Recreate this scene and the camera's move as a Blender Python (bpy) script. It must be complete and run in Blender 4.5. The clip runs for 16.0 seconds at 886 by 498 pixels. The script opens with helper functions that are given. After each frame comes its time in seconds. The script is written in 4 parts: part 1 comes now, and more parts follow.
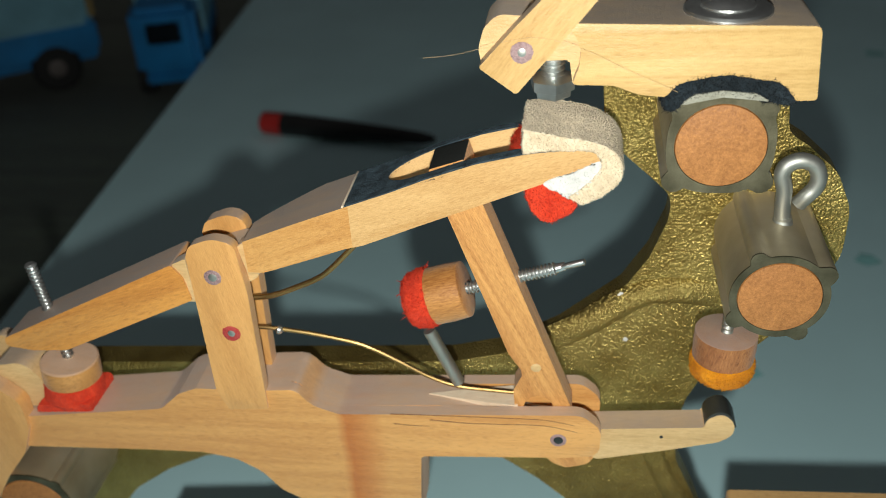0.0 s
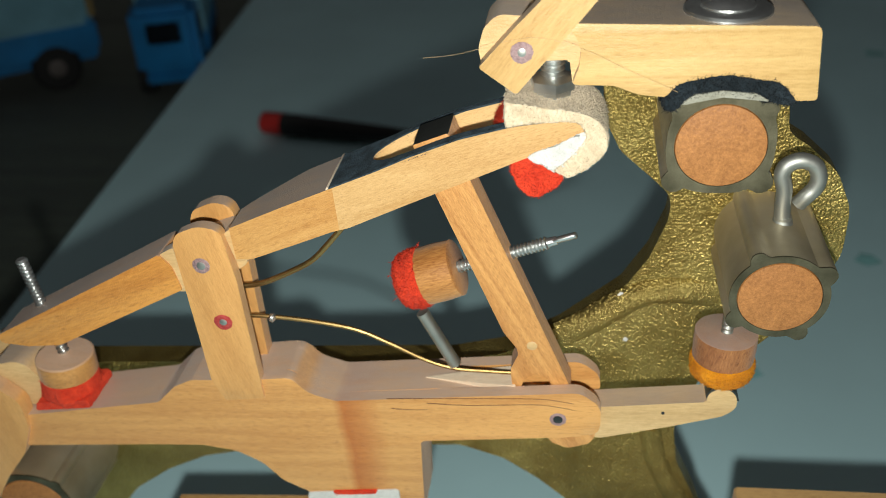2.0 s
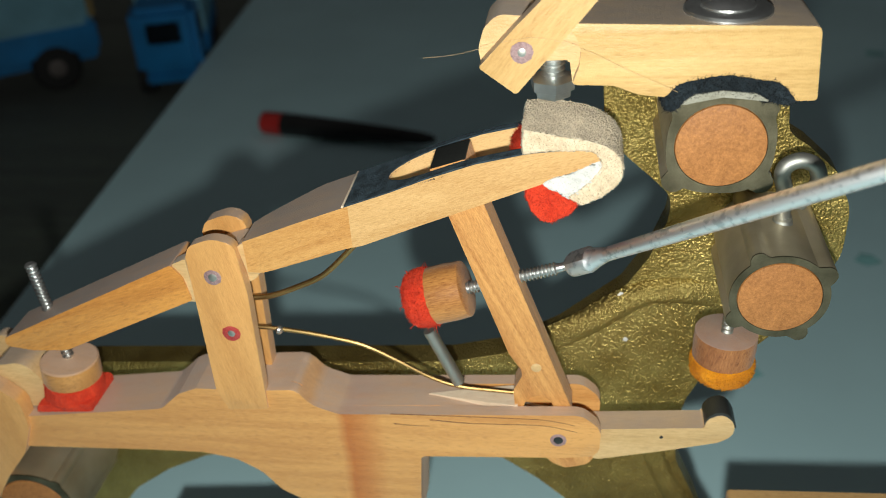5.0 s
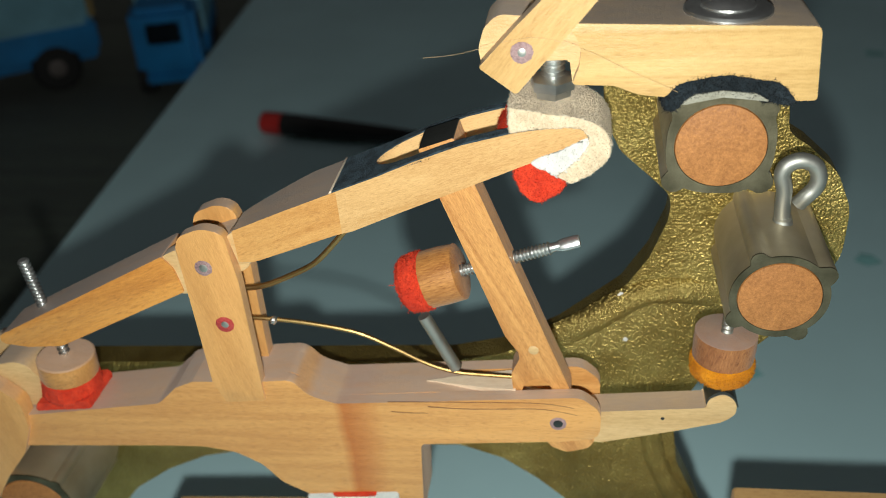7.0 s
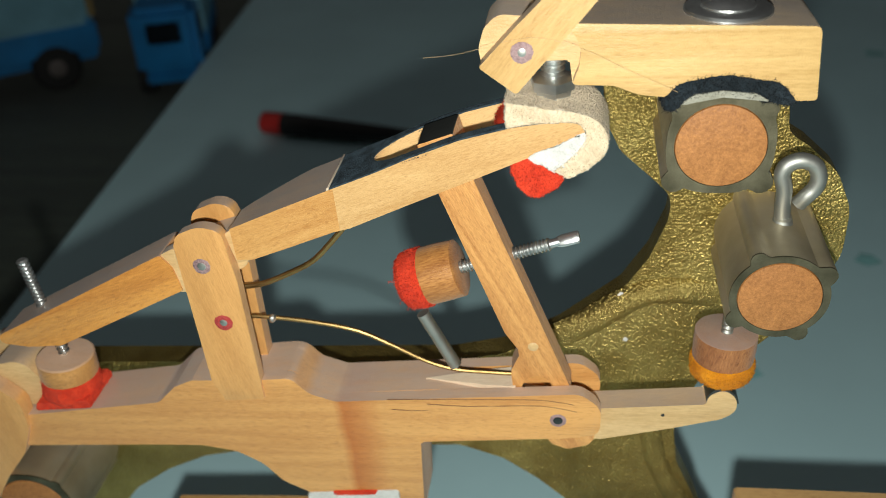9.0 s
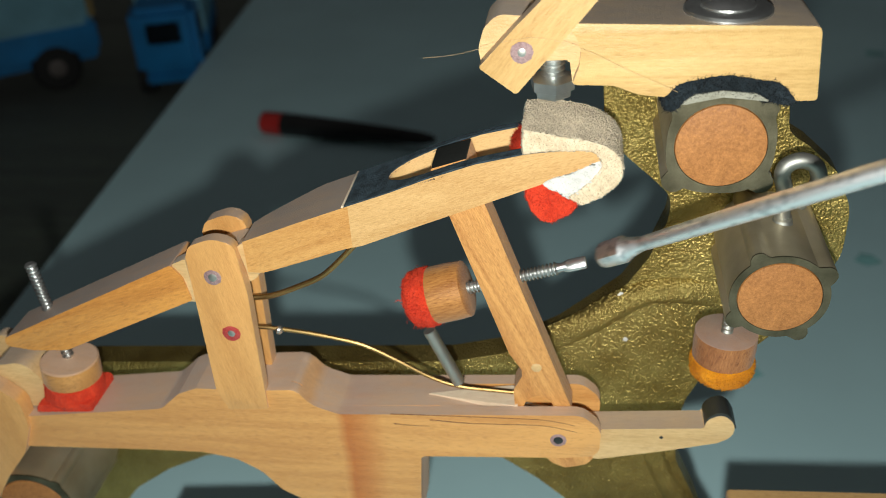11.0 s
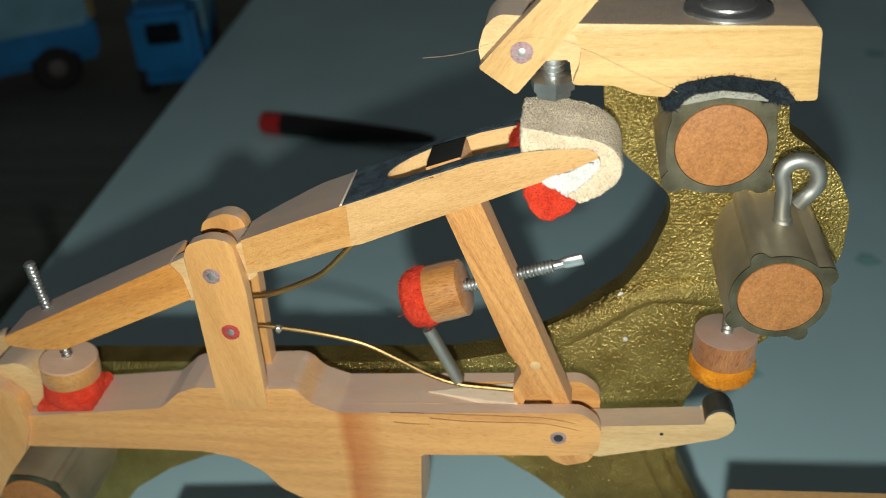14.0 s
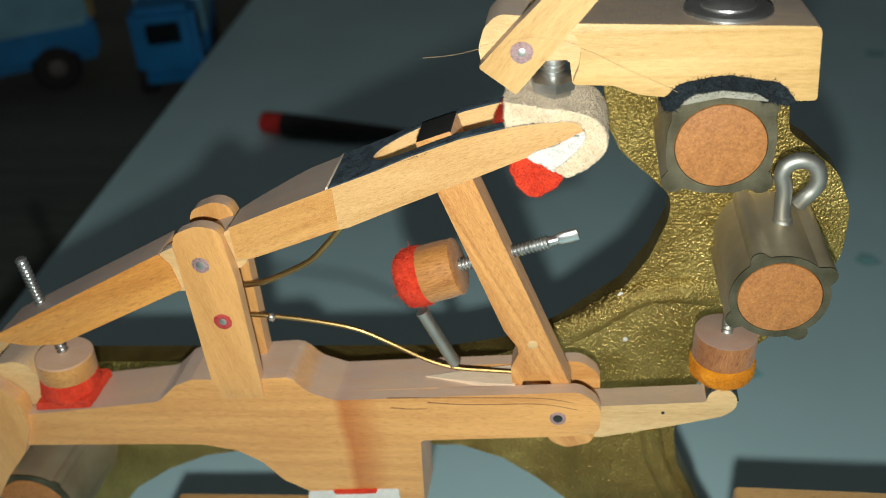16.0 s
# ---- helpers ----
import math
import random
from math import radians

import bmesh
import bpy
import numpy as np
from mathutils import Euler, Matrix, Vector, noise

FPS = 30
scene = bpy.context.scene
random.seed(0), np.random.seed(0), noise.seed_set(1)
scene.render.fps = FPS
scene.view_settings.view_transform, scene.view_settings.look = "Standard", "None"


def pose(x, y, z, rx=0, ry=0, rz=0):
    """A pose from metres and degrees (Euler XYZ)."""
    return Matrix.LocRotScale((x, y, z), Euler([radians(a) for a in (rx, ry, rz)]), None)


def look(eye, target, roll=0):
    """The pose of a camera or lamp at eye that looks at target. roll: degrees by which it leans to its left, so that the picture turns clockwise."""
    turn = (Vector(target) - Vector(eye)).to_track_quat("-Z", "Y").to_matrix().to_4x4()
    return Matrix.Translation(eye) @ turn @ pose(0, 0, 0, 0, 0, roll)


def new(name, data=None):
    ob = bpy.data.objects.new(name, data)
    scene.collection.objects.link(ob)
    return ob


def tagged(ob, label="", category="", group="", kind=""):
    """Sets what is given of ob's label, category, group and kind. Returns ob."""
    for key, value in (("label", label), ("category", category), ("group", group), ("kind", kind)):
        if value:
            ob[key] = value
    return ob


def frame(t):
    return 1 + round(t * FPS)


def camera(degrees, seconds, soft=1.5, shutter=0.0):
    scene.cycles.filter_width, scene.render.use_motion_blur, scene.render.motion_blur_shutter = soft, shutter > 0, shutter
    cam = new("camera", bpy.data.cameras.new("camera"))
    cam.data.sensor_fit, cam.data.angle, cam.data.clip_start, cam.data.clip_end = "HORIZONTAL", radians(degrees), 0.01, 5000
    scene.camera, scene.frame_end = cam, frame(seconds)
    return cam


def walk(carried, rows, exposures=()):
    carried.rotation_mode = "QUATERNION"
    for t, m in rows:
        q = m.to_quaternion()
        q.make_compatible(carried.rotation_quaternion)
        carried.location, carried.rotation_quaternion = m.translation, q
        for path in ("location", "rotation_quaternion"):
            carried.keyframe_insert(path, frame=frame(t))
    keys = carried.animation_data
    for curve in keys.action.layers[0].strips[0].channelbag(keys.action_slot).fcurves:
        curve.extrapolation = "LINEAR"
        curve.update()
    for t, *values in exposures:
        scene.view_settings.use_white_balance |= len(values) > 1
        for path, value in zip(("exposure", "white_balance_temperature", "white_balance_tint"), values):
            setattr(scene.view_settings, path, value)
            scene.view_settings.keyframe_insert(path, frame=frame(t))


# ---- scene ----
eye = Vector((0.0169, -0.1001, 0.1735))
TARGET = eye + Vector((-0.14125, 0.83601, -0.53022))
cam = camera(51.5, 16.0, soft=0.5, shutter=0.5)
cam.data.dof.use_dof, cam.data.dof.focus_distance, cam.data.dof.aperture_fstop = True, 0.117, 29.0
CAM_POSE = look(eye, TARGET, -3.81)
walk(cam, [(0.0, CAM_POSE), (16.0, CAM_POSE)])

# ---- light: a phone's small torch beside its lens, and a dim room ----
world = bpy.data.worlds.new("dim_room")
world.use_nodes = True
scene.world = world
world.node_tree.nodes["Background"].inputs[0].default_value = (0.98, 0.93, 0.93, 1)
world.node_tree.nodes["Background"].inputs[1].default_value = 0.052
torch = bpy.data.lights.new("phone_torch", "POINT")
torch.energy, torch.color, torch.shadow_soft_size = 0.88, (0.975, 1.0, 0.945), 0.0022
TURN = CAM_POSE.to_3x3()
new("phone_torch", torch).location = eye + TURN @ Vector((-0.0012, -0.0125, 0.004))
scene.view_settings.exposure = 0.0


# ---- materials ----
def nodes_of(name):
    m = bpy.data.materials.new(name)
    m.use_nodes = True
    t = m.node_tree
    return m, t, t.nodes["Principled BSDF"]


def node(t, kind, **sockets):
    n = t.nodes.new(kind)
    for key, value in sockets.items():
        n.inputs[key.replace("_", " ")].default_value = value
    return n


def ramp(t, fac, stops):
    r = t.nodes.new("ShaderNodeValToRGB")
    while len(r.color_ramp.elements) < len(stops):
        r.color_ramp.elements.new(0.5)
    for e, (at, c) in zip(r.color_ramp.elements, stops):
        e.position, e.color = at, (*c, 1)
    t.links.new(fac, r.inputs[0])
    return r.outputs[0]


def coords(t, scale=(1, 1, 1), turn=(0, 0, 0)):
    c = t.nodes.new("ShaderNodeTexCoord")
    spin = t.nodes.new("ShaderNodeMapping")
    spin.inputs["Rotation"].default_value = [radians(a) for a in turn]
    t.links.new(c.outputs["Object"], spin.inputs[0])
    m = t.nodes.new("ShaderNodeMapping")
    m.inputs["Scale"].default_value = scale
    t.links.new(spin.outputs[0], m.inputs[0])
    return m.outputs[0]


def bump(t, bsdf, height, strength, distance):
    b = node(t, "ShaderNodeBump", Strength=strength, Distance=distance)
    t.links.new(height, b.inputs["Height"])
    t.links.new(b.outputs[0], bsdf.inputs["Normal"])


def wood(name, dark, light, turn=(0, 0, 0), rough=0.45, fine=2600.0, ring=130.0, stain=None, flecks=0.6, stretch=0.1, dust=0.15, top_mix=0.75, grey=(0.40, 0.31, 0.255)):
    """Planed wood with the grain along local x: broad rings, fine pores and a slight sheen."""
    m, t, b = nodes_of(name)
    broad = node(t, "ShaderNodeTexNoise", Scale=1.0, Detail=3.0, Roughness=0.6, Distortion=0.8)
    t.links.new(coords(t, (ring * stretch, ring, ring), turn), broad.inputs["Vector"])
    pores = node(t, "ShaderNodeTexNoise", Scale=1.0, Detail=3.0, Roughness=0.75)
    t.links.new(coords(t, (fine * 0.2, fine * 1.5, fine * 1.5), turn), pores.inputs["Vector"])
    mix = node(t, "ShaderNodeMath")
    mix.operation = "MULTIPLY_ADD"
    mix.inputs[1].default_value = 0.45
    t.links.new(pores.outputs[0], mix.inputs[0])
    half = node(t, "ShaderNodeMath")
    half.operation, half.inputs[1].default_value = "MULTIPLY", 0.6
    t.links.new(broad.outputs[0], half.inputs[0])
    t.links.new(half.outputs[0], mix.inputs[2])
    colour = ramp(t, mix.outputs[0], [(0.40, dark), (0.63, light)])
    if stain:
        x0, x1, tone = stain
        sep = t.nodes.new("ShaderNodeSeparateXYZ")
        wob = node(t, "ShaderNodeTexNoise", Scale=140.0, Detail=3.0)
        c = coords(t)
        t.links.new(c, wob.inputs["Vector"])
        t.links.new(c, sep.inputs[0])
        add = node(t, "ShaderNodeMath")
        add.operation, add.inputs[1].default_value = "MULTIPLY_ADD", 0.0022
        t.links.new(wob.outputs[0], add.inputs[0])
        t.links.new(sep.outputs["X"], add.inputs[2])
        band = node(t, "ShaderNodeMapRange")
        band.inputs[1].default_value, band.inputs[2].default_value = x0, x1
        t.links.new(add.outputs[0], band.inputs[0])
        fac = ramp(t, band.outputs[0], [(0.0, (0, 0, 0)), (0.22, (0.85, 0.85, 0.85)), (0.55, (0.6, 0.6, 0.6)), (1.0, (0, 0, 0))])
        over = t.nodes.new("ShaderNodeMix")
        over.data_type, over.blend_type = "RGBA", "MULTIPLY"
        t.links.new(fac, over.inputs[0])
        t.links.new(colour, over.inputs[6])
        over.inputs[7].default_value = (*tone, 1)
        colour = over.outputs[2]
    # short dark flecks along the grain
    fleck = node(t, "ShaderNodeTexNoise", Scale=1.0, Detail=2.0, Roughness=0.5)
    t.links.new(coords(t, (fine * 0.28, fine * 1.1, fine * 1.1), turn), fleck.inputs["Vector"])
    dot = ramp(t, fleck.outputs[0], [(0.30, (0.62, 0.50, 0.40)), (0.44, (1, 1, 1))])
    spotted = t.nodes.new("ShaderNodeMix")
    spotted.data_type, spotted.blend_type = "RGBA", "MULTIPLY"
    spotted.inputs[0].default_value = flecks
    t.links.new(colour, spotted.inputs[6])
    t.links.new(dot, spotted.inputs[7])
    # a second tone mixed into faces that look up, patchy along the grain
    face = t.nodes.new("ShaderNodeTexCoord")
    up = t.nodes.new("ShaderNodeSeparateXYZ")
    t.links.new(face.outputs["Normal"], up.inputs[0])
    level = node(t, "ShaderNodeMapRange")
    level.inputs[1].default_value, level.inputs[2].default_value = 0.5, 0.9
    level.inputs[3].default_value, level.inputs[4].default_value = 0.0, top_mix
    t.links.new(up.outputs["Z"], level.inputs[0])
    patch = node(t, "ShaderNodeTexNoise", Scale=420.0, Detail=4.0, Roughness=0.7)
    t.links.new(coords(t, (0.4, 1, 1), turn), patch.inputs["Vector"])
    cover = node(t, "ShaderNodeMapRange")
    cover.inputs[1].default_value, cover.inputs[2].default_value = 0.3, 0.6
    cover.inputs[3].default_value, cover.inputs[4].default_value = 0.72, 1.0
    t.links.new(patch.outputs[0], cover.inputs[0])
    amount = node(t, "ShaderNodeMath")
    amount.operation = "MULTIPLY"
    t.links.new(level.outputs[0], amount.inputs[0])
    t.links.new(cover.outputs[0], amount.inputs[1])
    toned = t.nodes.new("ShaderNodeMix")
    toned.data_type = "RGBA"
    t.links.new(amount.outputs[0], toned.inputs[0])
    t.links.new(spotted.outputs[2], toned.inputs[6])
    toned.inputs[7].default_value = (*grey, 1)
    t.links.new(toned.outputs[2], b.inputs["Base Color"])
    grit = node(t, "ShaderNodeTexNoise", Scale=5200.0, Detail=2.0)
    t.links.new(coords(t), grit.inputs["Vector"])
    both = node(t, "ShaderNodeMath")
    both.operation = "ADD"
    t.links.new(grit.outputs[0], both.inputs[0])
    t.links.new(pores.outputs[0], both.inputs[1])
    shine = node(t, "ShaderNodeMapRange")
    shine.inputs[1].default_value, shine.inputs[2].default_value = 0.3, 0.7
    shine.inputs[3].default_value, shine.inputs[4].default_value = rough * 0.7, rough * 1.35
    t.links.new(grit.outputs[0], shine.inputs[0])
    t.links.new(shine.outputs[0], b.inputs["Roughness"])
    b.inputs["Sheen Weight"].default_value, b.inputs["Sheen Roughness"].default_value = dust, 0.5
    bump(t, b, both.outputs[0], 0.3, 0.0002)
    return m


def fibrous(name, dark, light, scale=2600.0, depth=0.0006, sheen=0.06):
    """Felt, cloth or suede: mottled fibres, no gloss."""
    m, t, b = nodes_of(name)
    c = coords(t)
    n = node(t, "ShaderNodeTexNoise", Scale=scale, Detail=5.0, Roughness=0.75)
    big = node(t, "ShaderNodeTexNoise", Scale=scale / 7, Detail=3.0, Roughness=0.6)
    t.links.new(c, n.inputs["Vector"])
    t.links.new(c, big.inputs["Vector"])
    mid = node(t, "ShaderNodeMath")
    mid.operation, mid.inputs[1].default_value = "MULTIPLY_ADD", 0.5
    t.links.new(big.outputs[0], mid.inputs[0])
    half = node(t, "ShaderNodeMath")
    half.operation, half.inputs[1].default_value = "MULTIPLY", 0.5
    t.links.new(n.outputs[0], half.inputs[0])
    t.links.new(half.outputs[0], mid.inputs[2])
    t.links.new(ramp(t, mid.outputs[0], [(0.33, dark), (0.62, light)]), b.inputs["Base Color"])
    b.inputs["Roughness"].default_value = 0.95
    b.inputs["Specular IOR Level"].default_value = 0.1
    b.inputs["Sheen Weight"].default_value = sheen
    bump(t, b, mid.outputs[0], 1.0, depth)
    return m


def metal(name, dark, light, rough=0.35, scale=900.0, strength=0.2, depth=0.0001, metallic=1.0, spread=(0.35, 0.65)):
    m, t, b = nodes_of(name)
    c = coords(t)
    n = node(t, "ShaderNodeTexNoise", Scale=scale, Detail=5.0, Roughness=0.65)
    t.links.new(c, n.inputs["Vector"])
    big = node(t, "ShaderNodeTexNoise", Scale=scale / 12, Detail=3.0)
    t.links.new(c, big.inputs["Vector"])
    t.links.new(ramp(t, big.outputs[0], [(spread[0], dark), (spread[1], light)]), b.inputs["Base Color"])
    r = node(t, "ShaderNodeMapRange")
    r.inputs[3].default_value, r.inputs[4].default_value = rough * 0.7, rough * 1.4
    t.links.new(n.outputs[0], r.inputs[0])
    t.links.new(r.outputs[0], b.inputs["Roughness"])
    b.inputs["Metallic"].default_value = metallic
    bump(t, b, n.outputs[0], strength, depth)
    return m


def plain(name, colour, rough=0.5, scale=60.0, vary=0.15):
    m, t, b = nodes_of(name)
    n = node(t, "ShaderNodeTexNoise", Scale=scale, Detail=4.0)
    t.links.new(coords(t), n.inputs["Vector"])
    t.links.new(ramp(t, n.outputs[0], [(0.3, [v * (1 - vary) for v in colour]), (0.7, [min(1, v * (1 + vary)) for v in colour])]), b.inputs["Base Color"])
    b.inputs["Roughness"].default_value = rough
    bump(t, b, n.outputs[0], 0.1, 0.0005)
    return m


HORNBEAM = wood("hornbeam", (0.60, 0.265, 0.067), (0.78, 0.40, 0.122), stain=(0.0588, 0.0662, (0.72, 0.40, 0.15)), flecks=0.4, ring=330, stretch=0.05, dust=0.28, top_mix=0.8, grey=(0.52, 0.40, 0.325))
MAPLE = wood("maple", (0.57, 0.31, 0.105), (0.80, 0.505, 0.215), turn=(0, 17, 0), flecks=0.38, fine=5600, grey=(0.30, 0.235, 0.195), top_mix=0.85)
MAPLE_REAR = wood("maple_golden", (0.54, 0.20, 0.033), (0.77, 0.345, 0.07), turn=(0, 21, 0), flecks=0.5, ring=300, stretch=0.06, grey=(0.30, 0.25, 0.22), top_mix=0.85)
MAPLE_MID = wood("maple_amber", (0.56, 0.255, 0.062), (0.76, 0.415, 0.135), turn=(0, 20, 0), flecks=0.4, fine=4600, ring=320, stretch=0.08, grey=(0.27, 0.22, 0.19), top_mix=0.88)
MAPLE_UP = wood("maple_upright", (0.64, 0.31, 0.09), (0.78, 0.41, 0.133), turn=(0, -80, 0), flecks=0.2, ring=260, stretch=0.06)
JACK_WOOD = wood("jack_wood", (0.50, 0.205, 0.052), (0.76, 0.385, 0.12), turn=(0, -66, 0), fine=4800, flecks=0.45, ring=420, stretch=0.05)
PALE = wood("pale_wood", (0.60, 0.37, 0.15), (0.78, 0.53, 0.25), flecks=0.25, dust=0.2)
FLANGE = wood("flange_wood", (0.53, 0.32, 0.105), (0.71, 0.46, 0.18), rough=0.42, ring=520, stretch=0.03, flecks=0.2, top_mix=0.9, grey=(0.20, 0.145, 0.105))
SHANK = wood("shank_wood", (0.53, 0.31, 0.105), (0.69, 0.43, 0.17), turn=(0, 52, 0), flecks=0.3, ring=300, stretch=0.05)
KNOB = wood("knob_wood", (0.34, 0.125, 0.026), (0.66, 0.31, 0.085), turn=(0, 15, 0), fine=3400, flecks=0.8, top_mix=0.0)
KNOB_REAR = wood("rear_knob_wood", (0.40, 0.16, 0.035), (0.66, 0.32, 0.09), turn=(0, 15, 0), fine=3000, top_mix=0.7, grey=(0.66, 0.50, 0.40))
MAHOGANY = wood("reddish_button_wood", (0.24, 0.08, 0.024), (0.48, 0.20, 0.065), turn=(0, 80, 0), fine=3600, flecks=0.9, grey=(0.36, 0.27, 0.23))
FRESH = wood("freshly_cut_wood", (0.76, 0.58, 0.40), (0.90, 0.74, 0.55), flecks=0.2, top_mix=0.0)
BROWN = wood("crack_brown", (0.10, 0.035, 0.012), (0.2, 0.08, 0.03), top_mix=0.0)
KEYWOOD = wood("key_wood", (0.44, 0.24, 0.08), (0.60, 0.37, 0.15), top_mix=0.0)


def end_grain(name, dark, light):
    """A sawn dowel's end: rings across, pores as dots, no direction."""
    m, t, b = nodes_of(name)
    c = coords(t)
    dots = node(t, "ShaderNodeTexNoise", Scale=2700.0, Detail=4.0, Roughness=0.8)
    blot = node(t, "ShaderNodeTexNoise", Scale=230.0, Detail=4.0, Roughness=0.6, Distortion=1.5)
    for k in (dots, blot):
        t.links.new(c, k.inputs["Vector"])
    add = node(t, "ShaderNodeMath")
    add.operation, add.inputs[1].default_value = "MULTIPLY_ADD", 0.32
    half = node(t, "ShaderNodeMath")
    half.operation, half.inputs[1].default_value = "MULTIPLY", 0.68
    t.links.new(dots.outputs[0], half.inputs[0])
    t.links.new(blot.outputs[0], add.inputs[0])
    t.links.new(half.outputs[0], add.inputs[2])
    t.links.new(ramp(t, add.outputs[0], [(0.31, dark), (0.69, light)]), b.inputs["Base Color"])
    b.inputs["Roughness"].default_value = 0.55
    bump(t, b, dots.outputs[0], 0.4, 0.0002)
    return m


DOWEL = end_grain("dowel_end_grain", (0.22, 0.075, 0.017), (0.58, 0.25, 0.072))


def bronze():
    """Bronze paint over a rough sand casting: pebbly relief with glinting crests."""
    m, t, b = nodes_of("bronze_paint")
    c = coords(t)
    cells = node(t, "ShaderNodeTexVoronoi", Scale=3000.0, Randomness=1.0)
    cells.feature = "SMOOTH_F1"
    n = node(t, "ShaderNodeTexNoise", Scale=1900.0, Detail=4.0, Roughness=0.65)
    big = node(t, "ShaderNodeTexNoise", Scale=90.0, Detail=4.0, Roughness=0.6)
    for k in (cells, n, big):
        t.links.new(c, k.inputs["Vector"])
    h = node(t, "ShaderNodeMath")
    h.operation = "SUBTRACT"
    t.links.new(n.outputs[0], h.inputs[0])
    t.links.new(cells.outputs["Distance"], h.inputs[1])
    t.links.new(ramp(t, big.outputs[0], [(0.35, (0.29, 0.20, 0.050)), (0.65, (0.51, 0.39, 0.125))]), b.inputs["Base Color"])
    b.inputs["Metallic"].default_value = 0.85
    b.inputs["Roughness"].default_value = 0.31
    bump(t, b, h.outputs[0], 0.95, 0.00030)
    return m


BRASS = bronze()
TUBE = metal("dull_brass_tube", (0.38, 0.32, 0.21), (0.61, 0.54, 0.40), rough=0.5, scale=700, strength=0.3, metallic=0.75)
TUBE_EDGE = metal("sawn_tube_edge", (0.11, 0.098, 0.062), (0.23, 0.205, 0.135), rough=0.6, scale=2500, strength=0.5)
STEEL = metal("bright_steel", (0.50, 0.51, 0.50), (0.80, 0.81, 0.79), rough=0.33, scale=2400, metallic=0.95, strength=0.35)
DULL_STEEL = metal("dull_steel", (0.40, 0.40, 0.36), (0.58, 0.58, 0.53), rough=0.5, metallic=0.95)
CHROME = metal("chromed_steel", (0.66, 0.69, 0.71), (0.96, 0.97, 0.98), rough=0.43, scale=12000, strength=0.35, depth=0.00006, spread=(0.36, 0.48))
SPRING = metal("spring_brass", (0.32, 0.20, 0.075), (0.48, 0.32, 0.13), rough=0.42)
RED = fibrous("red_felt", (0.62, 0.026, 0.010), (0.95, 0.085, 0.032))
BUSH = fibrous("red_bushing", (0.42, 0.03, 0.03), (0.62, 0.09, 0.08))
BUSH_PALE = fibrous("mauve_bushing", (0.24, 0.14, 0.15), (0.54, 0.37, 0.36))
ORANGE = fibrous("orange_felt", (0.62, 0.19, 0.006), (0.95, 0.38, 0.016))
WHITE = fibrous("white_felt", (0.62, 0.60, 0.56), (0.82, 0.80, 0.75), scale=2600, depth=0.0003)
CREAM = fibrous("cream_leather_edge", (0.66, 0.50, 0.32), (0.90, 0.76, 0.55), scale=2600, depth=0.0004)
SUEDE = fibrous("grey_suede", (0.50, 0.41, 0.30), (0.88, 0.76, 0.58), scale=2200, depth=0.0004)
BLUEFELT = fibrous("dark_blue_felt", (0.004, 0.007, 0.009), (0.028, 0.040, 0.049))
CLOTH = fibrous("black_cloth", (0.002, 0.005, 0.008), (0.070, 0.110, 0.138), scale=4200)
GRAPHITE = metal("graphite", (0.02, 0.022, 0.02), (0.045, 0.048, 0.045), rough=0.35, metallic=0.3)
PAPER = plain("white_table", (0.60, 0.90, 0.94), 0.6, 14.0, 0.06)
TEAL = plain("teal_stain", (0.30, 0.66, 0.66), 0.6, 200.0, 0.2)
DARKTOP = wood("dark_worn_desk", (0.022, 0.034, 0.020), (0.066, 0.088, 0.056), rough=0.6, fine=300, ring=30, top_mix=0.0)
WALLPAINT = plain("wall_paint", (0.5, 0.5, 0.48), 0.8, 3.0, 0.05)
BLUE = plain("blue_plastic", (0.008, 0.215, 0.53), 0.45)
GREY = plain("pale_grey_plastic", (0.19, 0.44, 0.55), 0.5)
RIM = plain("grey_brown_plastic", (0.16, 0.14, 0.13), 0.7)
TAN = plain("tan_card", (0.30, 0.22, 0.09), 0.8)
BLACK = plain("black_plastic", (0.012, 0.012, 0.012), 0.4)
REDPLASTIC = plain("red_plastic", (0.55, 0.03, 0.025), 0.4)
GLASS = plain("dark_glass", (0.01, 0.015, 0.02), 0.1)
RUBBER = plain("black_rubber", (0.02, 0.02, 0.02), 0.8)


# ---- building blocks (profiles in millimetres, seen from the front: x to the right, z up) ----
def part(name, bm, material, parent=None, label="", origin=None, smooth=True, soft=False):
    """Links a bmesh given in world metres as one mesh object under a thing or a part."""
    me = bpy.data.meshes.new(name)
    base = Vector(origin) if origin is not None else (parent.matrix_world.translation.copy() if parent else Vector())
    bmesh.ops.recalc_face_normals(bm, faces=bm.faces)
    bmesh.ops.translate(bm, verts=bm.verts, vec=-base)
    if smooth:
        for f in bm.faces:
            f.smooth = True
        for e in bm.edges:
            e.smooth = soft or (len(e.link_faces) == 2 and e.calc_face_angle(0) < 0.6)
    bm.to_mesh(me)
    bm.free()
    for m in (material if isinstance(material, (list, tuple)) else [material]):
        me.materials.append(m)
    ob = new(name, me)
    if parent:
        ob.parent = parent
        ob.location = base - parent.matrix_world.translation
        ob.matrix_world = Matrix.Translation(base)
    else:
        ob.location = base
        ob.matrix_world = Matrix.Translation(base)
    if label:
        tagged(ob, label)
    return ob


def thing(name, at, label, category, group="", kind=""):
    ob = new(name)
    ob.location = at
    ob.matrix_world = Matrix.Translation(at)
    ob.empty_display_size = 0.005
    return tagged(ob, label, category, group, kind)


